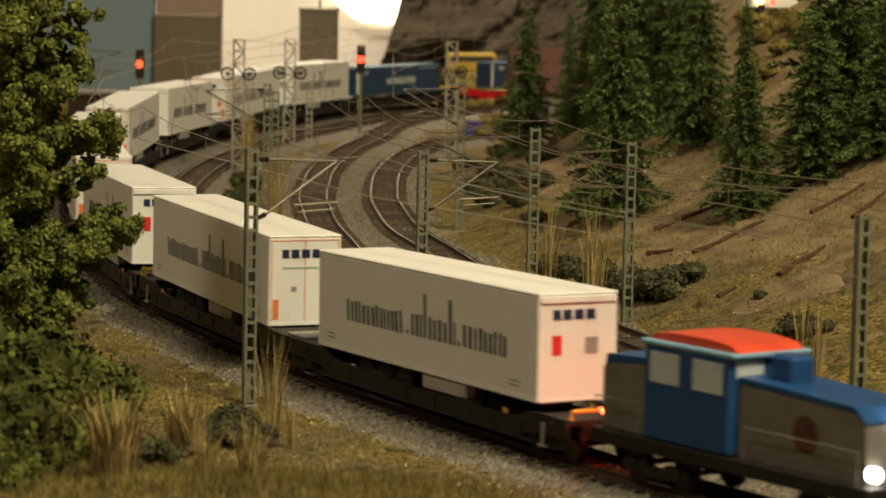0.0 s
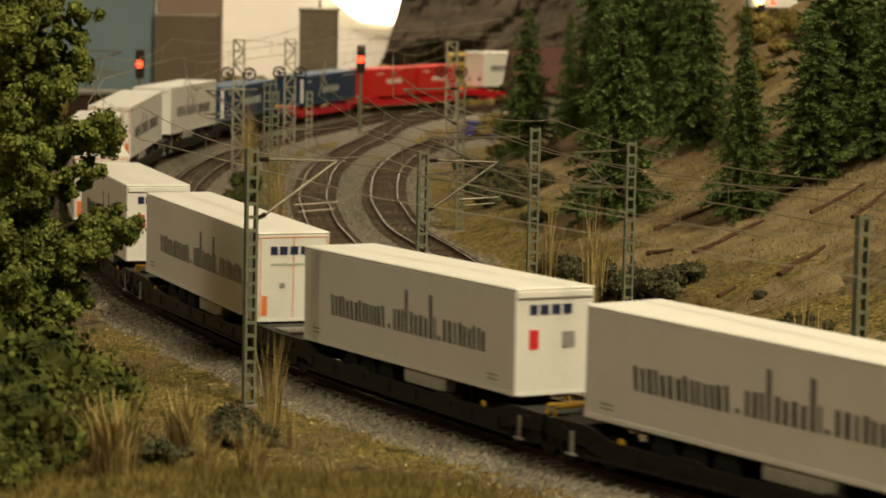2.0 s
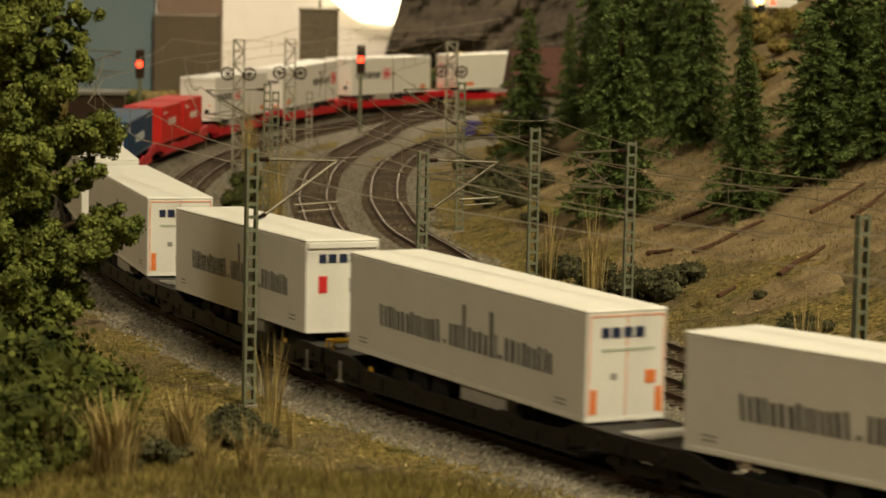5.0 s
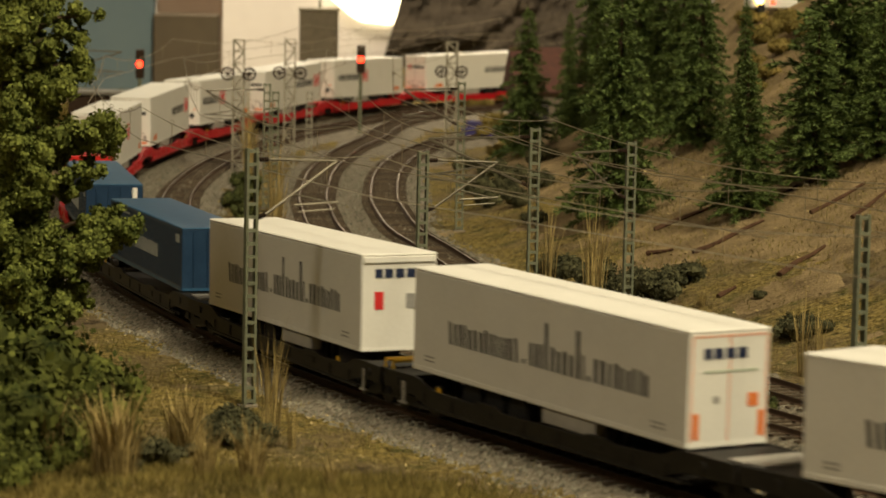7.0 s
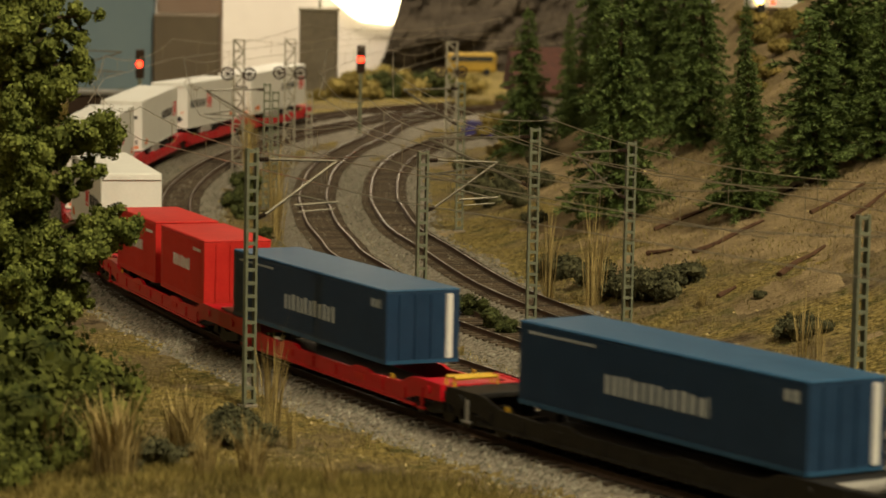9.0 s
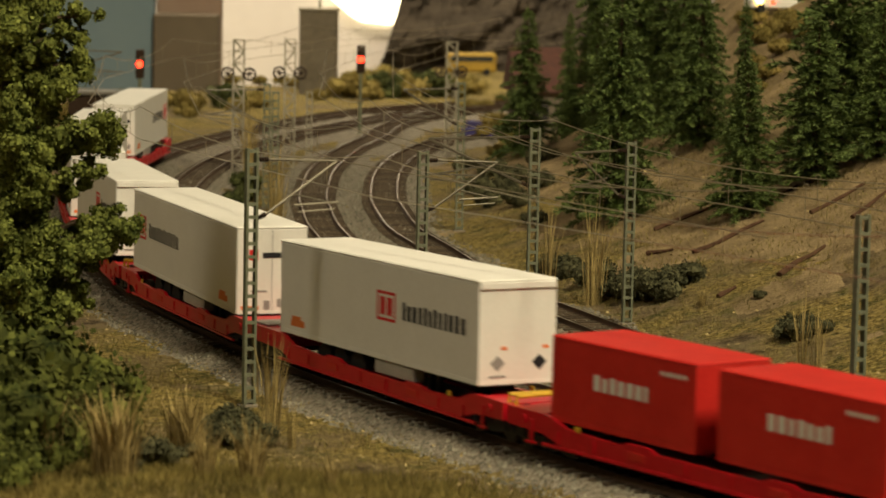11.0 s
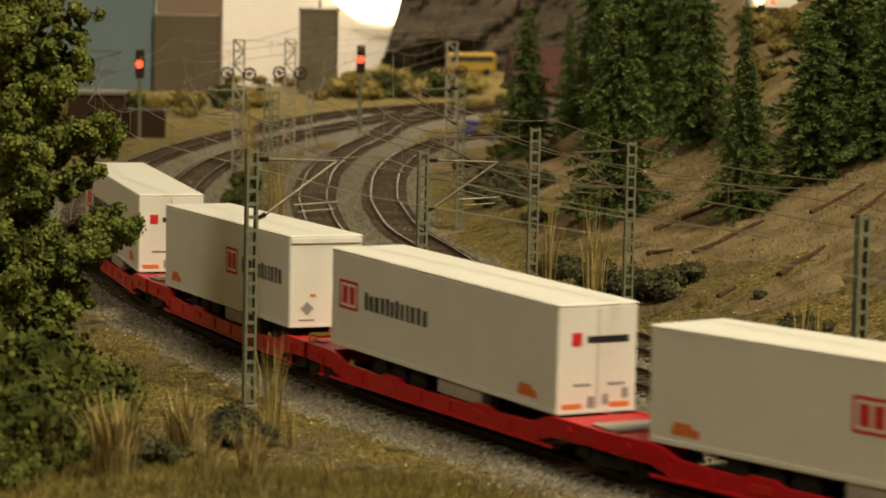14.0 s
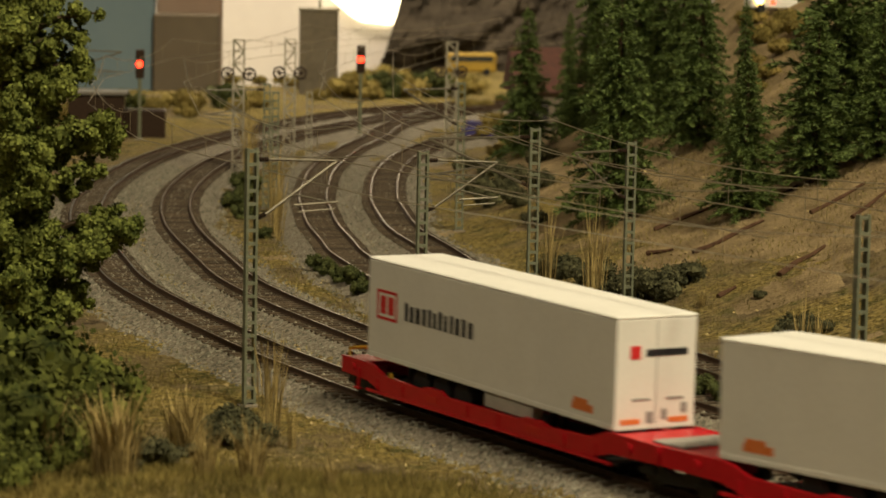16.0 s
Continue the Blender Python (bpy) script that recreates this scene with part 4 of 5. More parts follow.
# ---------------------------------------------------------------- far props
def far_props():
    t = thing("hill_car", "small white model car with amber lamp on the hill road", "car", m=spot(219, 1864, ground_z(219, 1864), 12, 0.8))
    m = Mesh()
    m.box(-24, 24, -10, 10, 3, 11, 1.5)
    m.box(-14, 16, -9, 9, 11, 19, 2)
    part("body", m, WHITE, t)
    m = Mesh()
    m.box(-12, 14, -9.3, 9.3, 12, 17, 0.4)
    part("window", m, GLASS_DARK, t)
    for x in (-15, 15):
        for y in (-9, 9):
            m = Mesh()
            m.tube([(x, y - 1.5, 3.6), (x, y + 1.5, 3.6)], 3.6, 12)
            part("wheel", m, RUBBER, t)
    m = Mesh()
    m.tube([(-17, -10.2, 10), (-17, -11.2, 10)], 3.4, 12)
    part("headlight", m, TAILLIGHT, t, "glowing amber lamp")
    m = Mesh()
    m.tube([(-5, -10.2, 9), (-5, -11.2, 9)], 1.6, 10)
    part("rear_light", m, RED_LIGHT, t, "small red lamp")
    t = thing("yellow_bus", "yellow vehicle standing far behind the curve", "vehicle", m=spot(30, 3430, ground_z(30, 3430), 6, 0.85))
    m = Mesh()
    m.box(-36, 36, -13, 13, 4, 32, 3)
    part("body", m, BUS_YELLOW, t)
    m = Mesh()
    m.box(-31, 31, -13.3, 13.3, 19, 27, 0.5)
    part("window", m, GLASS_DARK, t)
    for x in (-22, 22):
        m = Mesh()
        m.tube([(x, -13.2, 4.8), (x, 13.2, 4.8)], 4.8, 12)
        part("wheel", m, RUBBER, t)
    t = thing("brick_house", "brown house with red tiled roof among the firs", "house", m=spot(104, 2440, ground_z(104, 2440), 8))
    m = Mesh()
    m.box(-45, 45, -30, 30, -4, 38, 1)
    part("wall", m, TOWER, t)
    m = Mesh()
    m.v += [(-50, -36, 36), (50, -36, 36), (50, 36, 36), (-50, 36, 36), (-50, 0, 74), (50, 0, 74)]
    m.f += [(0, 1, 5, 4), (2, 3, 4, 5), (0, 4, 3), (1, 2, 5), (0, 3, 2, 1)]
    part("roof", m, ROOF_TILE, t)
    for x in (-25, 0, 25):
        m = Mesh()
        m.box(x - 6, x + 6, -31, -29.5, 10, 26, 0.4)
        part("window", m, GLASS_DARK, t)
    for i, (x, y, a) in enumerate(((33, 2480, -25), (28, 2330, -25))):
        t = thing("purple_crate", "low purple trackside container", "crate", "purple crates", spot(x, y, ground_z(x, y), a))
        m = Mesh()
        m.box(-14, 14, -5, 5, 0, 6, 0.8)
        part("body", m, PURPLE, t)
        m = Mesh()
        m.box(-14.5, 14.5, -5.5, 5.5, 6, 7, 0.3)
        part("lid", m, PURPLE, t)
    t = thing("trackside_shed", "low dark trackside shed behind the outer track", "shed", m=spot(-280, 2310, ground_z(-280, 2310), 4))
    m = Mesh()
    m.box(-34, 12, -20, 20, -2, 34, 1)
    m.box(12, 46, -16, 16, -2, 22, 1)
    part("wall", m, INSUL, t)
    m = Mesh()
    m.box(-37, 15, -23, 23, 34, 37, 0.6)
    part("roof", m, LOCO_GREY, t)


far_props()


# ---------------------------------------------------------------- the train
def strokes(m, x0, x1, z0, x_height, tall, sides, seed, y, weight=0.8, gap=0.95, lean=0.0):
    """A row of plain bars in the place of a word, on one long side (the sign of y)."""
    rng = random.Random(seed)
    x = x0
    k = 0
    while x < x1:
        w = weight * rng.uniform(0.8, 1.2)
        h = tall if k in sides else x_height * rng.uniform(0.84, 1.0)
        e = min(x1, x + w)
        m.extrude([(x, z0), (e, z0), (e + lean * h, z0 + h), (x + lean * h, z0 + h)], y - 0.06, y + 0.06)
        x += w + rng.uniform(0.75, 1.25) * weight * gap
        k += 1


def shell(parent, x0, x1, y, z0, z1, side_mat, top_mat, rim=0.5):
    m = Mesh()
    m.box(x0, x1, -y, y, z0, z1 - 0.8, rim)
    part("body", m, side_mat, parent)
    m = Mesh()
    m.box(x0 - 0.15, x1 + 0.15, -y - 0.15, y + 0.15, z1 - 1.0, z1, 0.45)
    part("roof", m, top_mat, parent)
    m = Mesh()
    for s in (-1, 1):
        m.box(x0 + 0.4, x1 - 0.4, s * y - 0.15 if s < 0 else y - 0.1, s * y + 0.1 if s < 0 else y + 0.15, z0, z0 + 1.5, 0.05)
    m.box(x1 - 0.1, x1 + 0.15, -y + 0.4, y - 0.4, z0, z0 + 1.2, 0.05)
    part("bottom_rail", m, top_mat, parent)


def running_gear(t):
    for x in (-44, -30, -16):
        for s in (-1, 1):
            m = Mesh()
            m.tube([(x, s * 8.0, 8.4), (x, s * 12.6, 8.4)], 5.8, 14)
            part("tyre", m, RUBBER, t, "black road tyre")
    m = Mesh()
    m.box(-60, 66, -6, 6, 10.5, 14.3, 0.4)
    for x in (34, 40):
        for s in (-1, 1):
            m.box(x, x + 2, s * 9 - 1, s * 9 + 1, 5, 14.2)
    part("chassis", m, BLACK_FRAME, t, "black trailer chassis")
    for s in (-1, 1):
        m = Mesh()
        m.box(0, 30, s * 11.6 - 2.2, s * 11.6 + 2.2, 8.6, 13.6, 0.5)
        part("side_locker", m, GREY_BOX, t, "grey side locker")


def trailer(kind, front):
    """kind: script, white trailer with a long dark script; badge, white trailer with a red badge. front: which end faces ahead."""
    label = ("white box trailer with long dark side lettering" if kind == "script" else "white box trailer with red square badge and dark lettering")
    t = thing("semi_trailer", label, "trailer", "trailers on the train")
    shell(t, -80, 78, 14.35, 14, 48.2, WHITE, WHITE_ROOF)
    running_gear(t)
    Y = 14.38
    if kind == "script":
        for yy in (-Y, Y):
            ink = Mesh()
            strokes(ink, -56, -13, 25.4, 7.6, 7.6, (), 1, yy, 1.75, 0.85, -0.12)
            strokes(ink, -11.2, -9.8, 25.8, 1.4, 1.4, (), 2, yy, 1.4)
            strokes(ink, -7, 24, 25.6, 7.8, 14.6, (3, 8), 3, yy, 1.8, 0.85, -0.04)
            strokes(ink, 25.6, 27.2, 25.8, 1.5, 1.5, (), 2, yy, 1.5)
            strokes(ink, 29.5, 58, 25.8, 7.6, 7.6, (), 5, yy, 1.8, 0.85, -0.04)
            part("side_lettering", ink, INK, t, "dark grey bars of side lettering")
        for s in (-1, 1):
            for z in (17.6, 19.0):
                for x0, x1 in ((60, 67), (-72, -66)):
                    m = Mesh()
                    m.box(x0, x1, s * Y - 0.05, s * Y + 0.05, z, z + 0.5)
                    part("side_notice", m, INK_GREY, t)
    else:
        b0 = -73.5 if front == "doors" else 2.6
        for s in (-1, 1):
            m = Mesh()
            for a in ((b0, b0 + 14.5, 36.8, 37.8), (b0, b0 + 14.5, 27.6, 28.6), (b0, b0 + 1.1, 27.6, 37.8), (b0 + 13.4, b0 + 14.5, 27.6, 37.8), (b0 + 2.6, b0 + 6.6, 29.6, 35.8),
                      (b0 + 8.0, b0 + 12.0, 29.6, 35.8)):
                m.box(a[0], a[1], s * Y - 0.06, s * Y + 0.06, a[2], a[3])
            part("side_badge", m, INK_RED, t, "red square badge")
        for yy in (-Y, Y):
            ink = Mesh()
            strokes(ink, b0 + 20, b0 + 67, 29.2, 6.2, 6.2, (), 8, yy, 2.6, 0.55)
            part("side_lettering", ink, INK, t, "dark grey bars of side lettering")
        x = 54 if front == "doors" else -70
        for s in (-1, 1):
            m = Mesh()
            m.box(x, x + 12, s * Y - 0.05, s * Y + 0.05, 17.2, 19.6)
            m.box(x + 1, x + 9, s * Y - 0.05, s * Y + 0.05, 19.6, 21.0)
            part("side_plate", m, INK_ORANGE, t, "orange notice plate")
    # the end that faces ahead
    X = 78.05

    def plate(y0, y1, z0, z1, mat, name, label=""):
        m = Mesh()
        m.box(X - 0.06, X + 0.14, y0, y1, z0, z1)
        part(name, m, mat, t, label)

    if kind == "script":
        plate(-9.2, -6.4, 39.6, 42.8, INK_BLUE, "end_badge", "navy bars of the end logo")
        for k in range(3):
            plate(-5.6 + k * 4.2, -2.4 + k * 4.2, 39.6, 42.8, INK_BLUE, "end_badge")
        if front == "doors":
            plate(-9, 10, 35.6, 36.3, INK_GREEN, "end_line")
            plate(-5.5, -3.4, 26.8, 28.8, INK_GREY, "end_mark")
            plate(6.8, 10.6, 25.2, 29.2, INK_ORANGE, "end_mark", "orange mark")
            for y in (-12.6, 10.6):
                plate(y, y + 2.2, 16.4, 24.0, INK_ORANGE, "reflector", "orange reflector")
            m = Mesh()
            for y in (-13.4, 13.1):
                m.box(X - 0.05, X + 0.1, y, y + 0.3, 15.6, 46.4)
            m.box(X - 0.05, X + 0.1, -13.4, 13.4, 46.1, 46.4)
            m.box(X - 0.05, X + 0.1, -0.15, 0.15, 15.6, 46.4)
            part("door_edge", m, INK_ORANGE, t, "thin orange door edging")
        else:
            plate(-9.4, -6.0, 28.6, 34.8, INK_RED, "end_mark", "red panel")
            plate(2.6, 7.2, 28.8, 34.0, INK_GREY, "end_mark", "grey panel")
            m = Mesh()
            m.box(X - 0.2, X + 0.6, -13.6, 13.6, 44.8, 47.2, 0.3)
            part("top_rail", m, WHITE_ROOF, t)
    else:
        if front == "doors":
            plate(-9.4, -5.8, 35.2, 39.2, INK_RED, "end_badge", "red square badge")
            plate(-3.8, 11.0, 35.9, 38.0, INK, "end_lettering", "dark bar of lettering")
            for y in (-8.4, 3.8):
                plate(y, y + 6.2, 22.6, 23.3, INK_GREY, "end_notice")
            for y in (-12.4, 4.8):
                plate(y, y + 7.0, 15.6, 17.2, INK_ORANGE, "reflector", "orange reflector")
            plate(-3.2, -0.8, 15.6, 19.2, INK_GREY, "end_notice")
            plate(2.2, 4.2, 16.6, 19.8, INK_GREY, "end_notice")
            plate(9.2, 11.4, 18.4, 21.4, INK_GREY, "end_notice")
            m = Mesh()
            m.box(X - 0.05, X + 0.08, -0.12, 0.12, 15.4, 46.6)
            part("door_seam", m, INK_GREY, t)
        else:
            for y, mat in ((-7.4, INK_GREY), (8.0, INK)):
                m = Mesh()
                i = len(m.v)
                c, q = 21.0, 2.6
                m.v += [(X + 0.1, y - q, c), (X + 0.1, y, c - q), (X + 0.1, y + q, c), (X + 0.1, y, c + q), (X - 0.1, y - q, c), (X - 0.1, y, c - q), (X - 0.1, y + q, c), (X - 0.1, y, c + q)]
                m.f += [(0, 1, 2, 3), (7, 6, 5, 4), (0, 4, 5, 1), (1, 5, 6, 2), (2, 6, 7, 3), (3, 7, 4, 0)]
                part("end_diamond", m, mat, t, "small diamond sign")
                plate(y + 1.2, y + 3.4, 25.4, 26.4, INK_ORANGE, "end_lamp")
            plate(-10.5, -4.5, 16.4, 17.0, INK_GREY, "end_notice")
            m = Mesh()
            m.box(X - 0.2, X + 0.6, -13.8, 13.8, 45.0, 47.4, 0.3)
            part("top_rail", m, WHITE_ROOF, t)
    return t


def container(x0, x1, mat, top, label, marks, strip=False, seed=1, z0=14.0, z1=40.4):
    t = thing("freight_container", label, "container", "containers on the train")
    shell(t, x0, x1, 14.0, z0, z1, mat, top, 0.3)
    for s in (-1, 1):
        x = x0 + 3.0
        m, row = Mesh(), []
        while x < x1 - 3:
            row += [(x, 14.02), (x + 0.3, 14.2), (x + 1.2, 14.2), (x + 1.5, 14.02)]
            x += 2.4
        m.v += [(a, s * b, z) for z in (z0 + 2.2, z1 - 1.8) for a, b in row]
        n = len(row)
        m.f += [(k, k + 1, n + k + 1, n + k) if s < 0 else (k + 1, k, n + k, n + k + 1) for k in range(n - 1)]
        part("corrugated_side", m, mat, t, fix=False)
    for xe in (x0, x1):
        m = Mesh()
        for y in (-9, -3, 3, 9):
            m.tube([(xe + (0.3 if xe > 0 else -0.3), y, z0 + 1.8), (xe + (0.3 if xe > 0 else -0.3), y, z1 - 1.9)], 0.3, 5)
        part("door_bars", m, mat, t)
    for yy in (-14.24, 14.24):
        for a, b, z, h in marks:
            m = Mesh()
            strokes(m, a, b, z, h, h, (), seed, yy, min(2.6, h * 0.8), 0.5)
            part("side_lettering", m, INK_PALE if mat is BLUE else WHITE, t, "pale bars of side lettering")
    if strip:
        m = Mesh()
        m.box(x1 - 0.05, x1 + 0.5, 8.6, 11.2, z0 + 1.6, z1 - 1.8)
        part("end_strip", m, WHITE, t, "white vertical end strip")
    return t


def bogie(parent, x, mat):
    m = Mesh()
    for s in (-1, 1):
        m.extrude([(x - 16, 4.2), (x - 14, 7.0), (x - 5, 7.4), (x - 3, 5.6), (x + 3, 5.6), (x + 5, 7.4), (x + 14, 7.0), (x + 16, 4.2), (x + 11, 3.6), (x + 4, 2.4), (x - 4, 2.4), (x - 11, 3.6)],
                  s * 11.4 - 0.9, s * 11.4 + 0.9)
        for q in (-10.5, 10.5):
            m.box(x + q - 1.8, x + q + 1.8, s * 12.5 - 0.6, s * 12.5 + 0.6, 4.0, 7.2, 0.3)
    b = part("bogie", m, mat, parent, "dark two-axle bogie")
    for q in (-10.5, 10.5):
        m = Mesh()
        m.tube([(x + q, -10.0, 5.3), (x + q, -7.6, 5.3)], 5.3, 18)
        m.tube([(x + q, 7.6, 5.3), (x + q, 10.0, 5.3)], 5.3, 18)
        m.tube([(x + q, -10, 5.3), (x + q, 10, 5.3)], 0.9, 8)
        part("wheelset", m, WHEEL, b, "steel wheelset")


def wagon(colour, front):
    """Half of an articulated pocket wagon. front: outer (buffers ahead, joint behind) or joint (joint ahead, buffers behind)."""
    red = colour == "red"
    mat = RED_FRAME if red else BLACK_FRAME
    t = thing("pocket_wagon", ("bright red pocket wagon with fish-bellied side sills" if red else "black pocket wagon with fish-bellied side sills"), "wagon", "wagons of the train")
    o = 1 if front == "outer" else -1           # the way to the buffers
    tip, joint = (97.0 * o, -103.0 * o)
    a, b = min(tip, joint), max(tip, joint)
    out = [(a, 8.0), (a, 13.6), (-79, 13.6), (-74, 13.0), (-66, 10.4), (-40, 9.6), (-36, 10.8), (-26, 10.8), (-22, 9.4), (24, 9.4), (28, 10.6), (38, 10.6), (42, 9.6), (66, 10.4), (74, 13.0),
           (79, 13.6), (b, 13.6), (b, 8.0), (78, 7.2), (66, 4.2), (-66, 4.2), (-78, 7.2)]
    for s in (-1, 1):
        m = Mesh()
        m.extrude(out, s * 14.6 - 0.7, s * 14.6 + 0.7)
        sill = part("side_sill", m, mat, t)
        for x in (-70, -52, -8, 12, 52, 70):
            m = Mesh()
            m.box(x - 0.5, x + 0.5, s * 15.4 - 0.35, s * 15.4 + 0.35, 5.0, 9.0, 0.1)
            part("rib", m, mat, sill)
        for x in (-31, 33):
            m = Mesh()
            m.box(x - 4, x + 4, s * 15.5 - 0.2, s * 15.5 + 0.2, 6.2, 8.6, 0.1)
            part("notice_plate", m, BLACK_FRAME if not red else RED, sill)
        m = Mesh()
        a, b = (-78, 78)
        m.box(a, b, s * 15.2 - 0.5, s * 15.2 + 0.5, 3.6, 4.6, 0.15)
        part("lower_flange", m, mat, sill)
        for x in (-88, 88):
            m = Mesh()
            m.tube([(x, s * 15.1, 10.6), (x, s * 15.9, 10.6)], 1.5, 10)
            part("lifting_boss", m, mat, sill)
        m = Mesh()
        m.box(o * 60 - 1.2, o * 60 + 1.2, s * 15.5 - 0.2, s * 15.5 + 0.2, 10.5, 12.0)
        part("yellow_tag", m, YELLOW, sill, "small yellow tag")
    m = Mesh()
    m.box(min(tip, o * 80), max(tip, o * 80), -14, 14, 11.6, 13.3, 0.2)
    m.box(min(tip, o * 84), max(tip, o * 84), -4, 4, 7, 11.6)
    part("end_deck", m, mat, t)
    m = Mesh()
    m.box(min(joint, -o * 80), max(joint, -o * 80), -14, 14, 11.8, 13.4, 0.2)
    m.box(min(joint, -o * 84), max(joint, -o * 84), -5, 5, 7, 11.8)
    deck = part("joint_deck", m, mat, t)
    m = Mesh()
    m.box(min(joint, -o * 96), max(joint, -o * 96), -12.5, 12.5, 13.4, 14.2, 0.2)
    part("joint_plate", m, STEEL, deck, "worn grey steel plate over the joint")
    m = Mesh()
    m.box(-80, 80, -13.6, 13.6, 3.6, 4.6)
    part("pocket_floor", m, BLACK_FRAME, t)
    bogie(t, o * 82, BLACK_FRAME)
    if front == "outer":
        bogie(t, -o * 100, BLACK_FRAME)
    m = Mesh()
    for s in (-1, 1):
        m.tube([(tip, s * 9.5, 11.2), (tip + o * 4.2, s * 9.5, 11.2)], 1.1, 8)
        m.tube([(tip + o * 4.2, s * 9.5, 11.2), (tip + o * 5.0, s * 9.5, 11.2)], 2.6, 12)
    m.box(min(tip, tip + o * 6), max(tip, tip + o * 6), -1.2, 1.2, 7, 9)
    part("buffers", m, BLACK_FRAME, t, "black buffers and coupling")
    m = Mesh()
    m.tube([(tip - o * 1, -12.6, 13.4), (tip - o * 1, -12.6, 16.0), (tip - o * 1, 4, 16.0), (tip - o * 1, 4, 13.4)], 0.7, 6)
    part("handrail", m, YELLOW, t, "yellow shunter handrail")
    for s in (-1, 1):
        m = Mesh()
        a, b = sorted((tip - o * 14, tip - o * 12.6))
        m.box(a, b, s * 15.5 - 0.25, s * 15.5 + 0.25, 4.0, 11)
        a, b = sorted((tip - o * 15.5, tip - o * 11))
        m.box(a, b, s * 15.6 - 0.7, s * 15.6 + 0.7, 3.6, 4.2)
        part("footstep", m, STEEL if not red else RED_FRAME, t)
    return t


def locomotive():
    t = thing("shunting_locomotive", "blue and grey diesel shunter with red cab roof", "locomotive")
    m = Mesh()
    m.box(-66, 53, -14.6, 14.6, 10, 14.4, 0.5)
    part("frame", m, BLACK_FRAME, t)
    m = Mesh()
    m.extrude([(-5, 14.4), (-5, 35.5), (44, 33.6), (47, 30.6), (48, 14.4)], -10.8, 10.8)
    hood = part("front_hood", m, LOCO_GREY, t, "grey engine hood")
    m = Mesh()
    m.extrude([(-5, 35.6), (-5, 37.2), (43, 35.2), (47.5, 31.6), (47.2, 30.6), (44, 33.7)], -11.2, 11.2)
    part("hood_top", m, LOCO_BLUE, hood, "blue hood top")
    m = Mesh()
    for x in range(4, 43, 6):
        for s in (-1, 1):
            m.box(x, x + 4.4, s * 10.9 - 0.12, s * 10.9 + 0.12, 17, 30)
    part("hood_louvre", m, LOCO_GREY, hood)
    for s in (-1, 1):
        m = Mesh()
        m.tube([(24, s * 11.0, 25), (24, s * 11.25, 25)], 5.2, 18)
        part("round_badge", m, INK_RED if s > 0 else ROOF_TILE, hood, "faded round badge")
    m = Mesh()
    m.extrude([(-65, 14.4), (-65, 32), (-63, 35), (-40, 36), (-40, 14.4)], -10.8, 10.8)
    part("rear_hood", m, LOCO_GREY, t, "grey rear hood")
    m = Mesh()
    m.extrude([(-64, 33.8), (-63, 36.4), (-40, 37.4), (-40, 36)], -11, 11)
    part("rear_hood_top", m, LOCO_BLUE, t, "blue hood top")
    m = Mesh()
    m.box(-42, -4, -14.3, 14.3, 14.4, 43.0, 0.8)
    cab = part("cab", m, LOCO_BLUE, t, "blue driver's cab")
    m = Mesh()
    for s in (-1, 1):
        m.box(-39, -26, s * 14.35 - 0.15, s * 14.35 + 0.15, 31.5, 40.6, 0.1)
        m.box(-20, -7, s * 14.35 - 0.15, s * 14.35 + 0.15, 31.5, 40.6, 0.1)
    m.box(-4.1, -3.8, -12, -2, 36.5, 41.5)
    m.box(-4.1, -3.8, 2, 12, 36.5, 41.5)
    # Flat pale colour paints the reflection in the cab glass.
    part("cab_window", m, INK_PALE, cab, "cab windows with the pale reflection painted on")
    m = Mesh()
    m.box(-43.5, -2, -14.9, 14.9, 42.2, 43.8, 0.5)
    part("roof_edge", m, LOCO_PALE, t, "pale blue roof edge")
    m = Mesh()
    m.extrude([(-42, 43.8), (-39, 45.6), (-30, 46.4), (-14, 46.4), (-6, 45.6), (-3, 43.8)], -12.4, 12.4)
    part("cab_roof", m, LOCO_RED, t, "red cab roof")
    m = Mesh()
    m.box(1, 11, -4.5, 4.5, 34, 44.0, 1)
    part("exhaust", m, LOCO_BLUE, t, "blue exhaust stack")
    for y, z in ((-8.6, 17.5), (8.6, 17.5), (0, 32.5)):
        m = Mesh()
        m.tube([(47.5, y, z), (49.4, y, z)], 2.1, 14)
        part("headlight", m, HEADLIGHT, t, "glowing white headlight")
    for y in (-8.6, 8.6):
        m = Mesh()
        m.tube([(-64.8, y, 18.5), (-66.0, y, 18.5)], 1.8, 12)
        part("tail_light", m, TAIL_RED, t, "glowing red tail lamp")
    for s in (-1, 1):
        for x0, x1 in ((2, 48), (-64, -44)):
            m = Mesh()
            m.tube([(x0, s * 14.2, 14.4), (x0, s * 14.2, 24), (x1, s * 14.2, 24), (x1, s * 14.2, 14.4)], 0.25, 5)
            part("handrail", m, LOCO_GREY, t)
    for x in (-38, 36):
        bogie(t, x, BLACK_FRAME)
    m = Mesh()
    for e in (-1, 1):
        for s in (-1, 1):
            m.tube([(e * 63 - 3, s * 9.5, 11.2), (e * 67.5 - 3, s * 9.5, 11.2)], 1.2, 8)
            m.tube([(e * 67.5 - 3, s * 9.5, 11.2), (e * 68.3 - 3, s * 9.5, 11.2)], 2.7, 12)
    part("buffers", m, BLACK_FRAME, t)
    return t


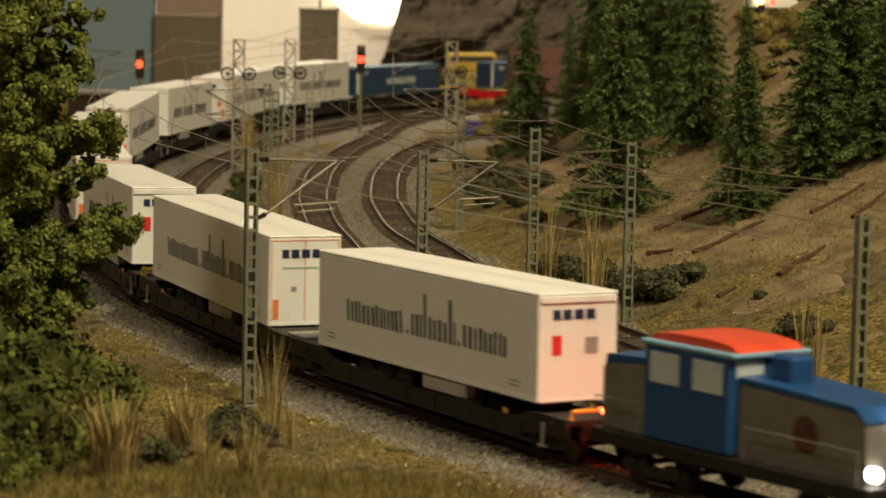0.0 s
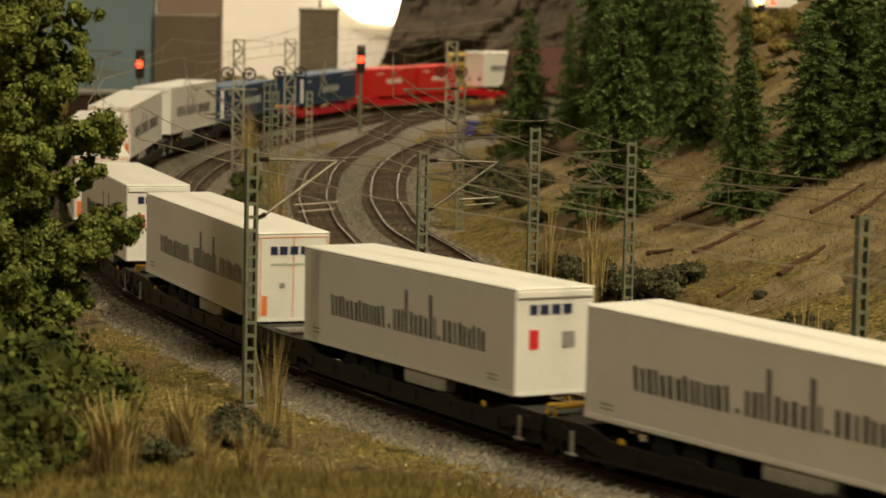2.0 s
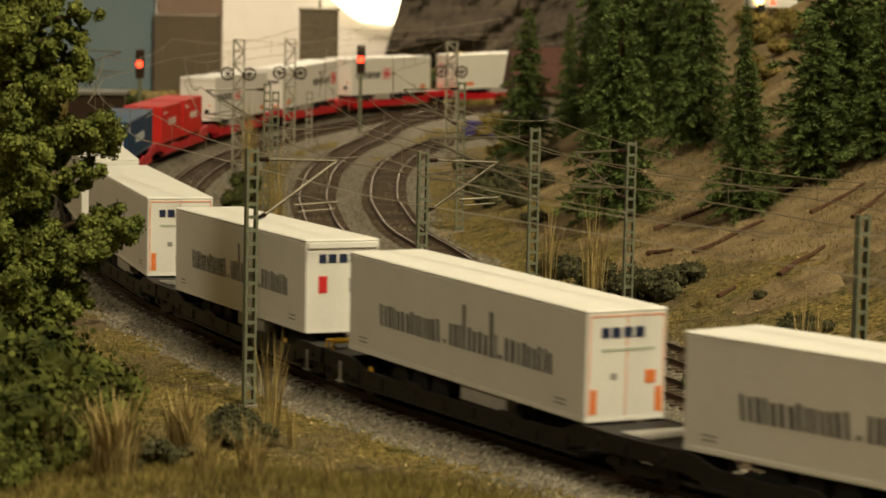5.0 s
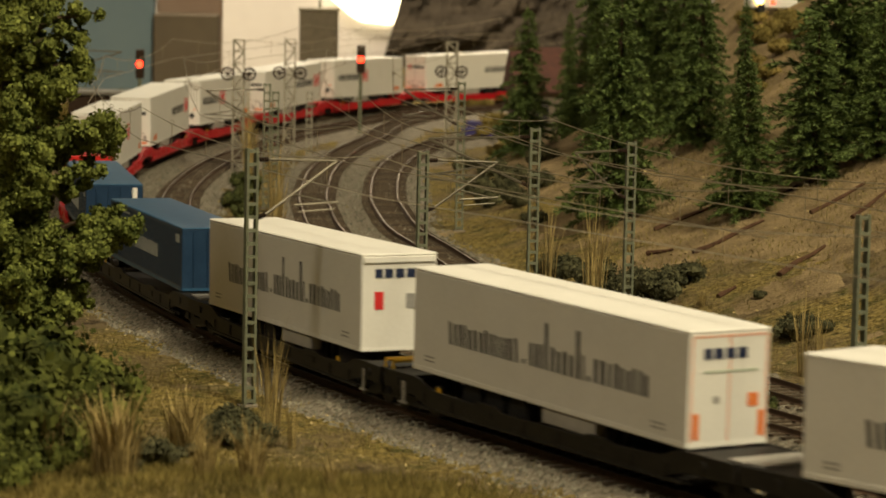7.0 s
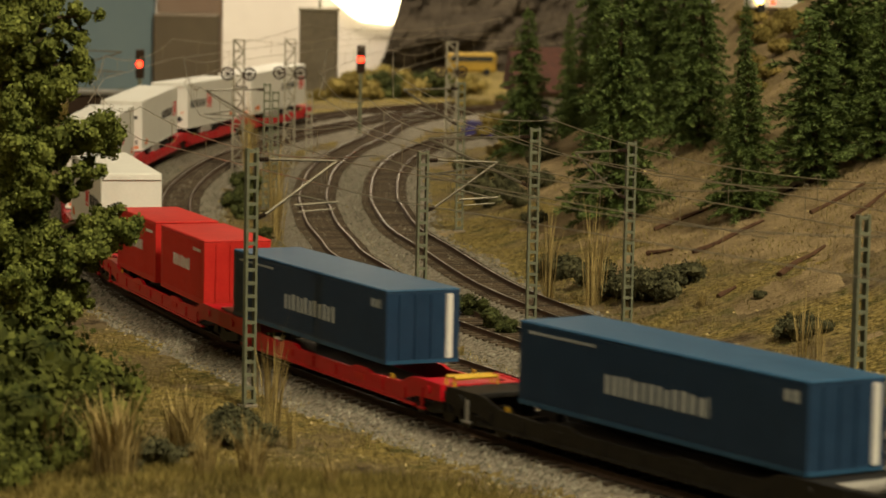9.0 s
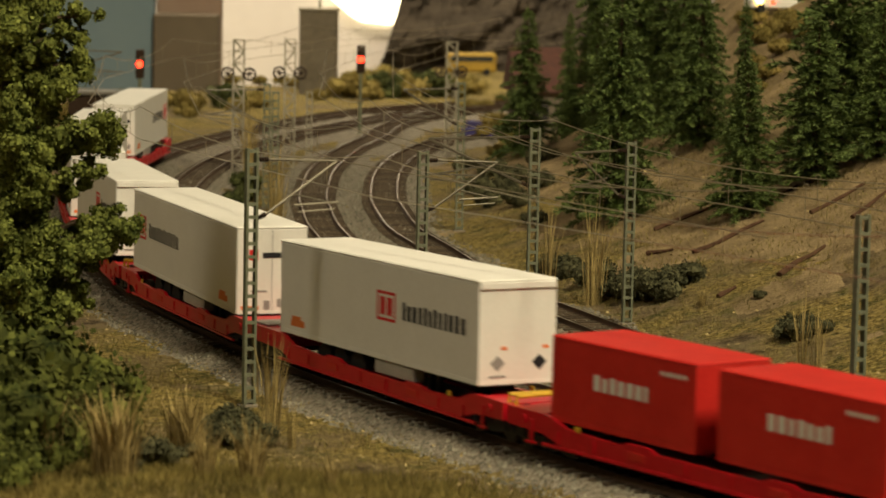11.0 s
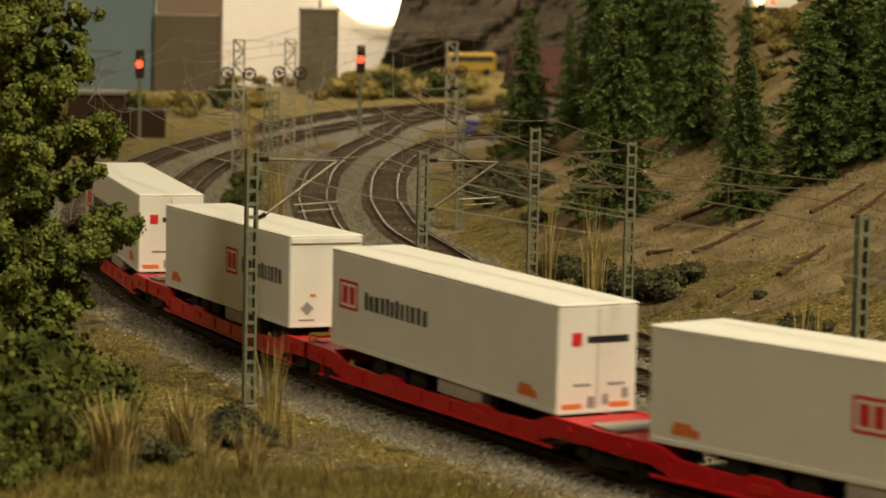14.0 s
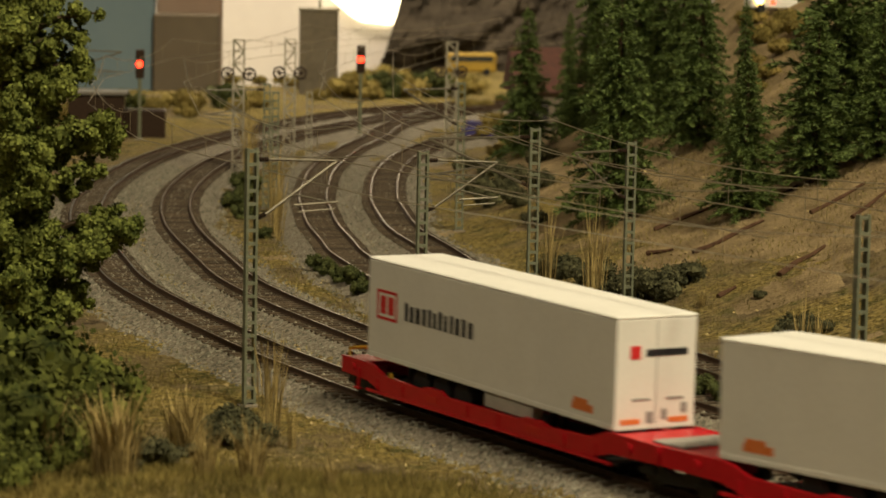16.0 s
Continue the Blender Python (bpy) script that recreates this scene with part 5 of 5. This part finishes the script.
START = float(T1.s[24])
PROGRESS = [(t, START + s) for t, s in ((-0.5, 2903), (0.0, 2995), (1.5, 3284), (3.5, 3692), (4.2, 3851), (6.3, 4322), (7.0, 4481), (8.0, 4704), (11.3, 5432), (12.5, 5694), (14.5, 6128),
                                          (16.0, 6452), (16.5, 6562))]
PAIR, INNER = 401.0, 207.0


def head(t):
    """How far the first unit has come along the outer track."""
    p = np.array(PROGRESS)
    k = int(np.clip(np.searchsorted(p[:, 0], t) - 1, 1, len(p) - 3))
    slope = lambda i: (p[i + 1, 1] - p[i - 1, 1]) / (p[i + 1, 0] - p[i - 1, 0])
    h = p[k + 1, 0] - p[k, 0]
    u = (t - p[k, 0]) / h
    return ((2 * u**3 - 3 * u**2 + 1) * p[k, 1] + (u**3 - 2 * u * u + u) * h * slope(k) + (-2 * u**3 + 3 * u * u) * p[k + 1, 1] + (u**3 - u * u) * h * slope(k + 1))


def back(unit):
    return ((unit - 1) // 2) * PAIR + (INNER if unit % 2 == 0 else 2.0 if unit > 1 else 0.0)


def riding(s, half=65.0):
    """The pose of a unit whose middle is s along the outer track, carried on two pivots."""
    a, b = T1.at(s - half), T1.at(s + half)
    m, rise = (a + b) / 2, climb(b[1]) - climb(a[1])
    turn = math.degrees(math.atan2(b[1] - a[1], b[0] - a[0]))
    return spot(m[0], m[1], (climb(a[1]) + climb(b[1])) / 2, turn) @ Matrix.Rotation(-math.atan2(rise, 2 * half), 4, "Y")


RIDERS = []


def build_train():
    protos = {}

    def take(key, make):
        if key in protos:
            return copy_thing(protos[key], Matrix.Identity(4))
        protos[key] = make()
        return protos[key]

    RIDERS.append((locomotive(), -(78 + 24 + 73.0), 38.0, 0.0))
    for unit in range(1, 19):
        odd = unit % 2 == 1
        front = "outer" if odd else "joint"
        colour = "black" if unit <= 10 else "red"
        RIDERS.append((take((colour, front), lambda: wagon(colour, front)), back(unit), 84.0, 0.0))
        if unit <= 9:
            load = [take(("script", odd), lambda: trailer("script", "nose" if odd else "doors"))]
        elif unit == 10:
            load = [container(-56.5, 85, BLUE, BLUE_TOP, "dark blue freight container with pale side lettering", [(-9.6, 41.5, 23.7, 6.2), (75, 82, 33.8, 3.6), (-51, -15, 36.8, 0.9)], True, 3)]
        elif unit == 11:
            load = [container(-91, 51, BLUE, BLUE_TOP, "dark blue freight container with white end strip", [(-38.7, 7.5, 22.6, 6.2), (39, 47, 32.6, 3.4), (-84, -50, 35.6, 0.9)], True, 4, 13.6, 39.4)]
        elif unit == 12:
            load = [container(4, 74, RED, RED, "short bright red freight container, leading one", [(26, 52, 24, 5), (58, 70, 33, 1.4)], False, 5, 12.0, 38.4),
                    container(-76, -6, RED, RED, "short bright red freight container, trailing one", [(-54, -28, 24, 5), (-22, -10, 33, 1.4)], False, 6, 12.0, 38.4)]
        else:
            load = [take(("badge", odd), lambda: trailer("badge", "nose" if odd else "doors"))]
        for ob in load:
            RIDERS.append((ob, back(unit), 84.0, 0.0 if 10 <= unit <= 12 else 1.0 if odd else -1.0))


build_train()


def motions():
    times = [k * 0.25 for k in range(65)]
    for ob, behind, half, nose in RIDERS:
        # a road trailer rides with its nose on the hitch, 2 mm higher than its tail
        seat = Matrix.Translation((0, 0, 0.001 * abs(nose))) @ Matrix.Rotation(-nose * 0.0133, 4, "Y")
        walk(ob, [(t, riding(float(np.clip(head(t) - behind, 150, T1.s[-1] - 150)), half) @ seat) for t in times])


motions()
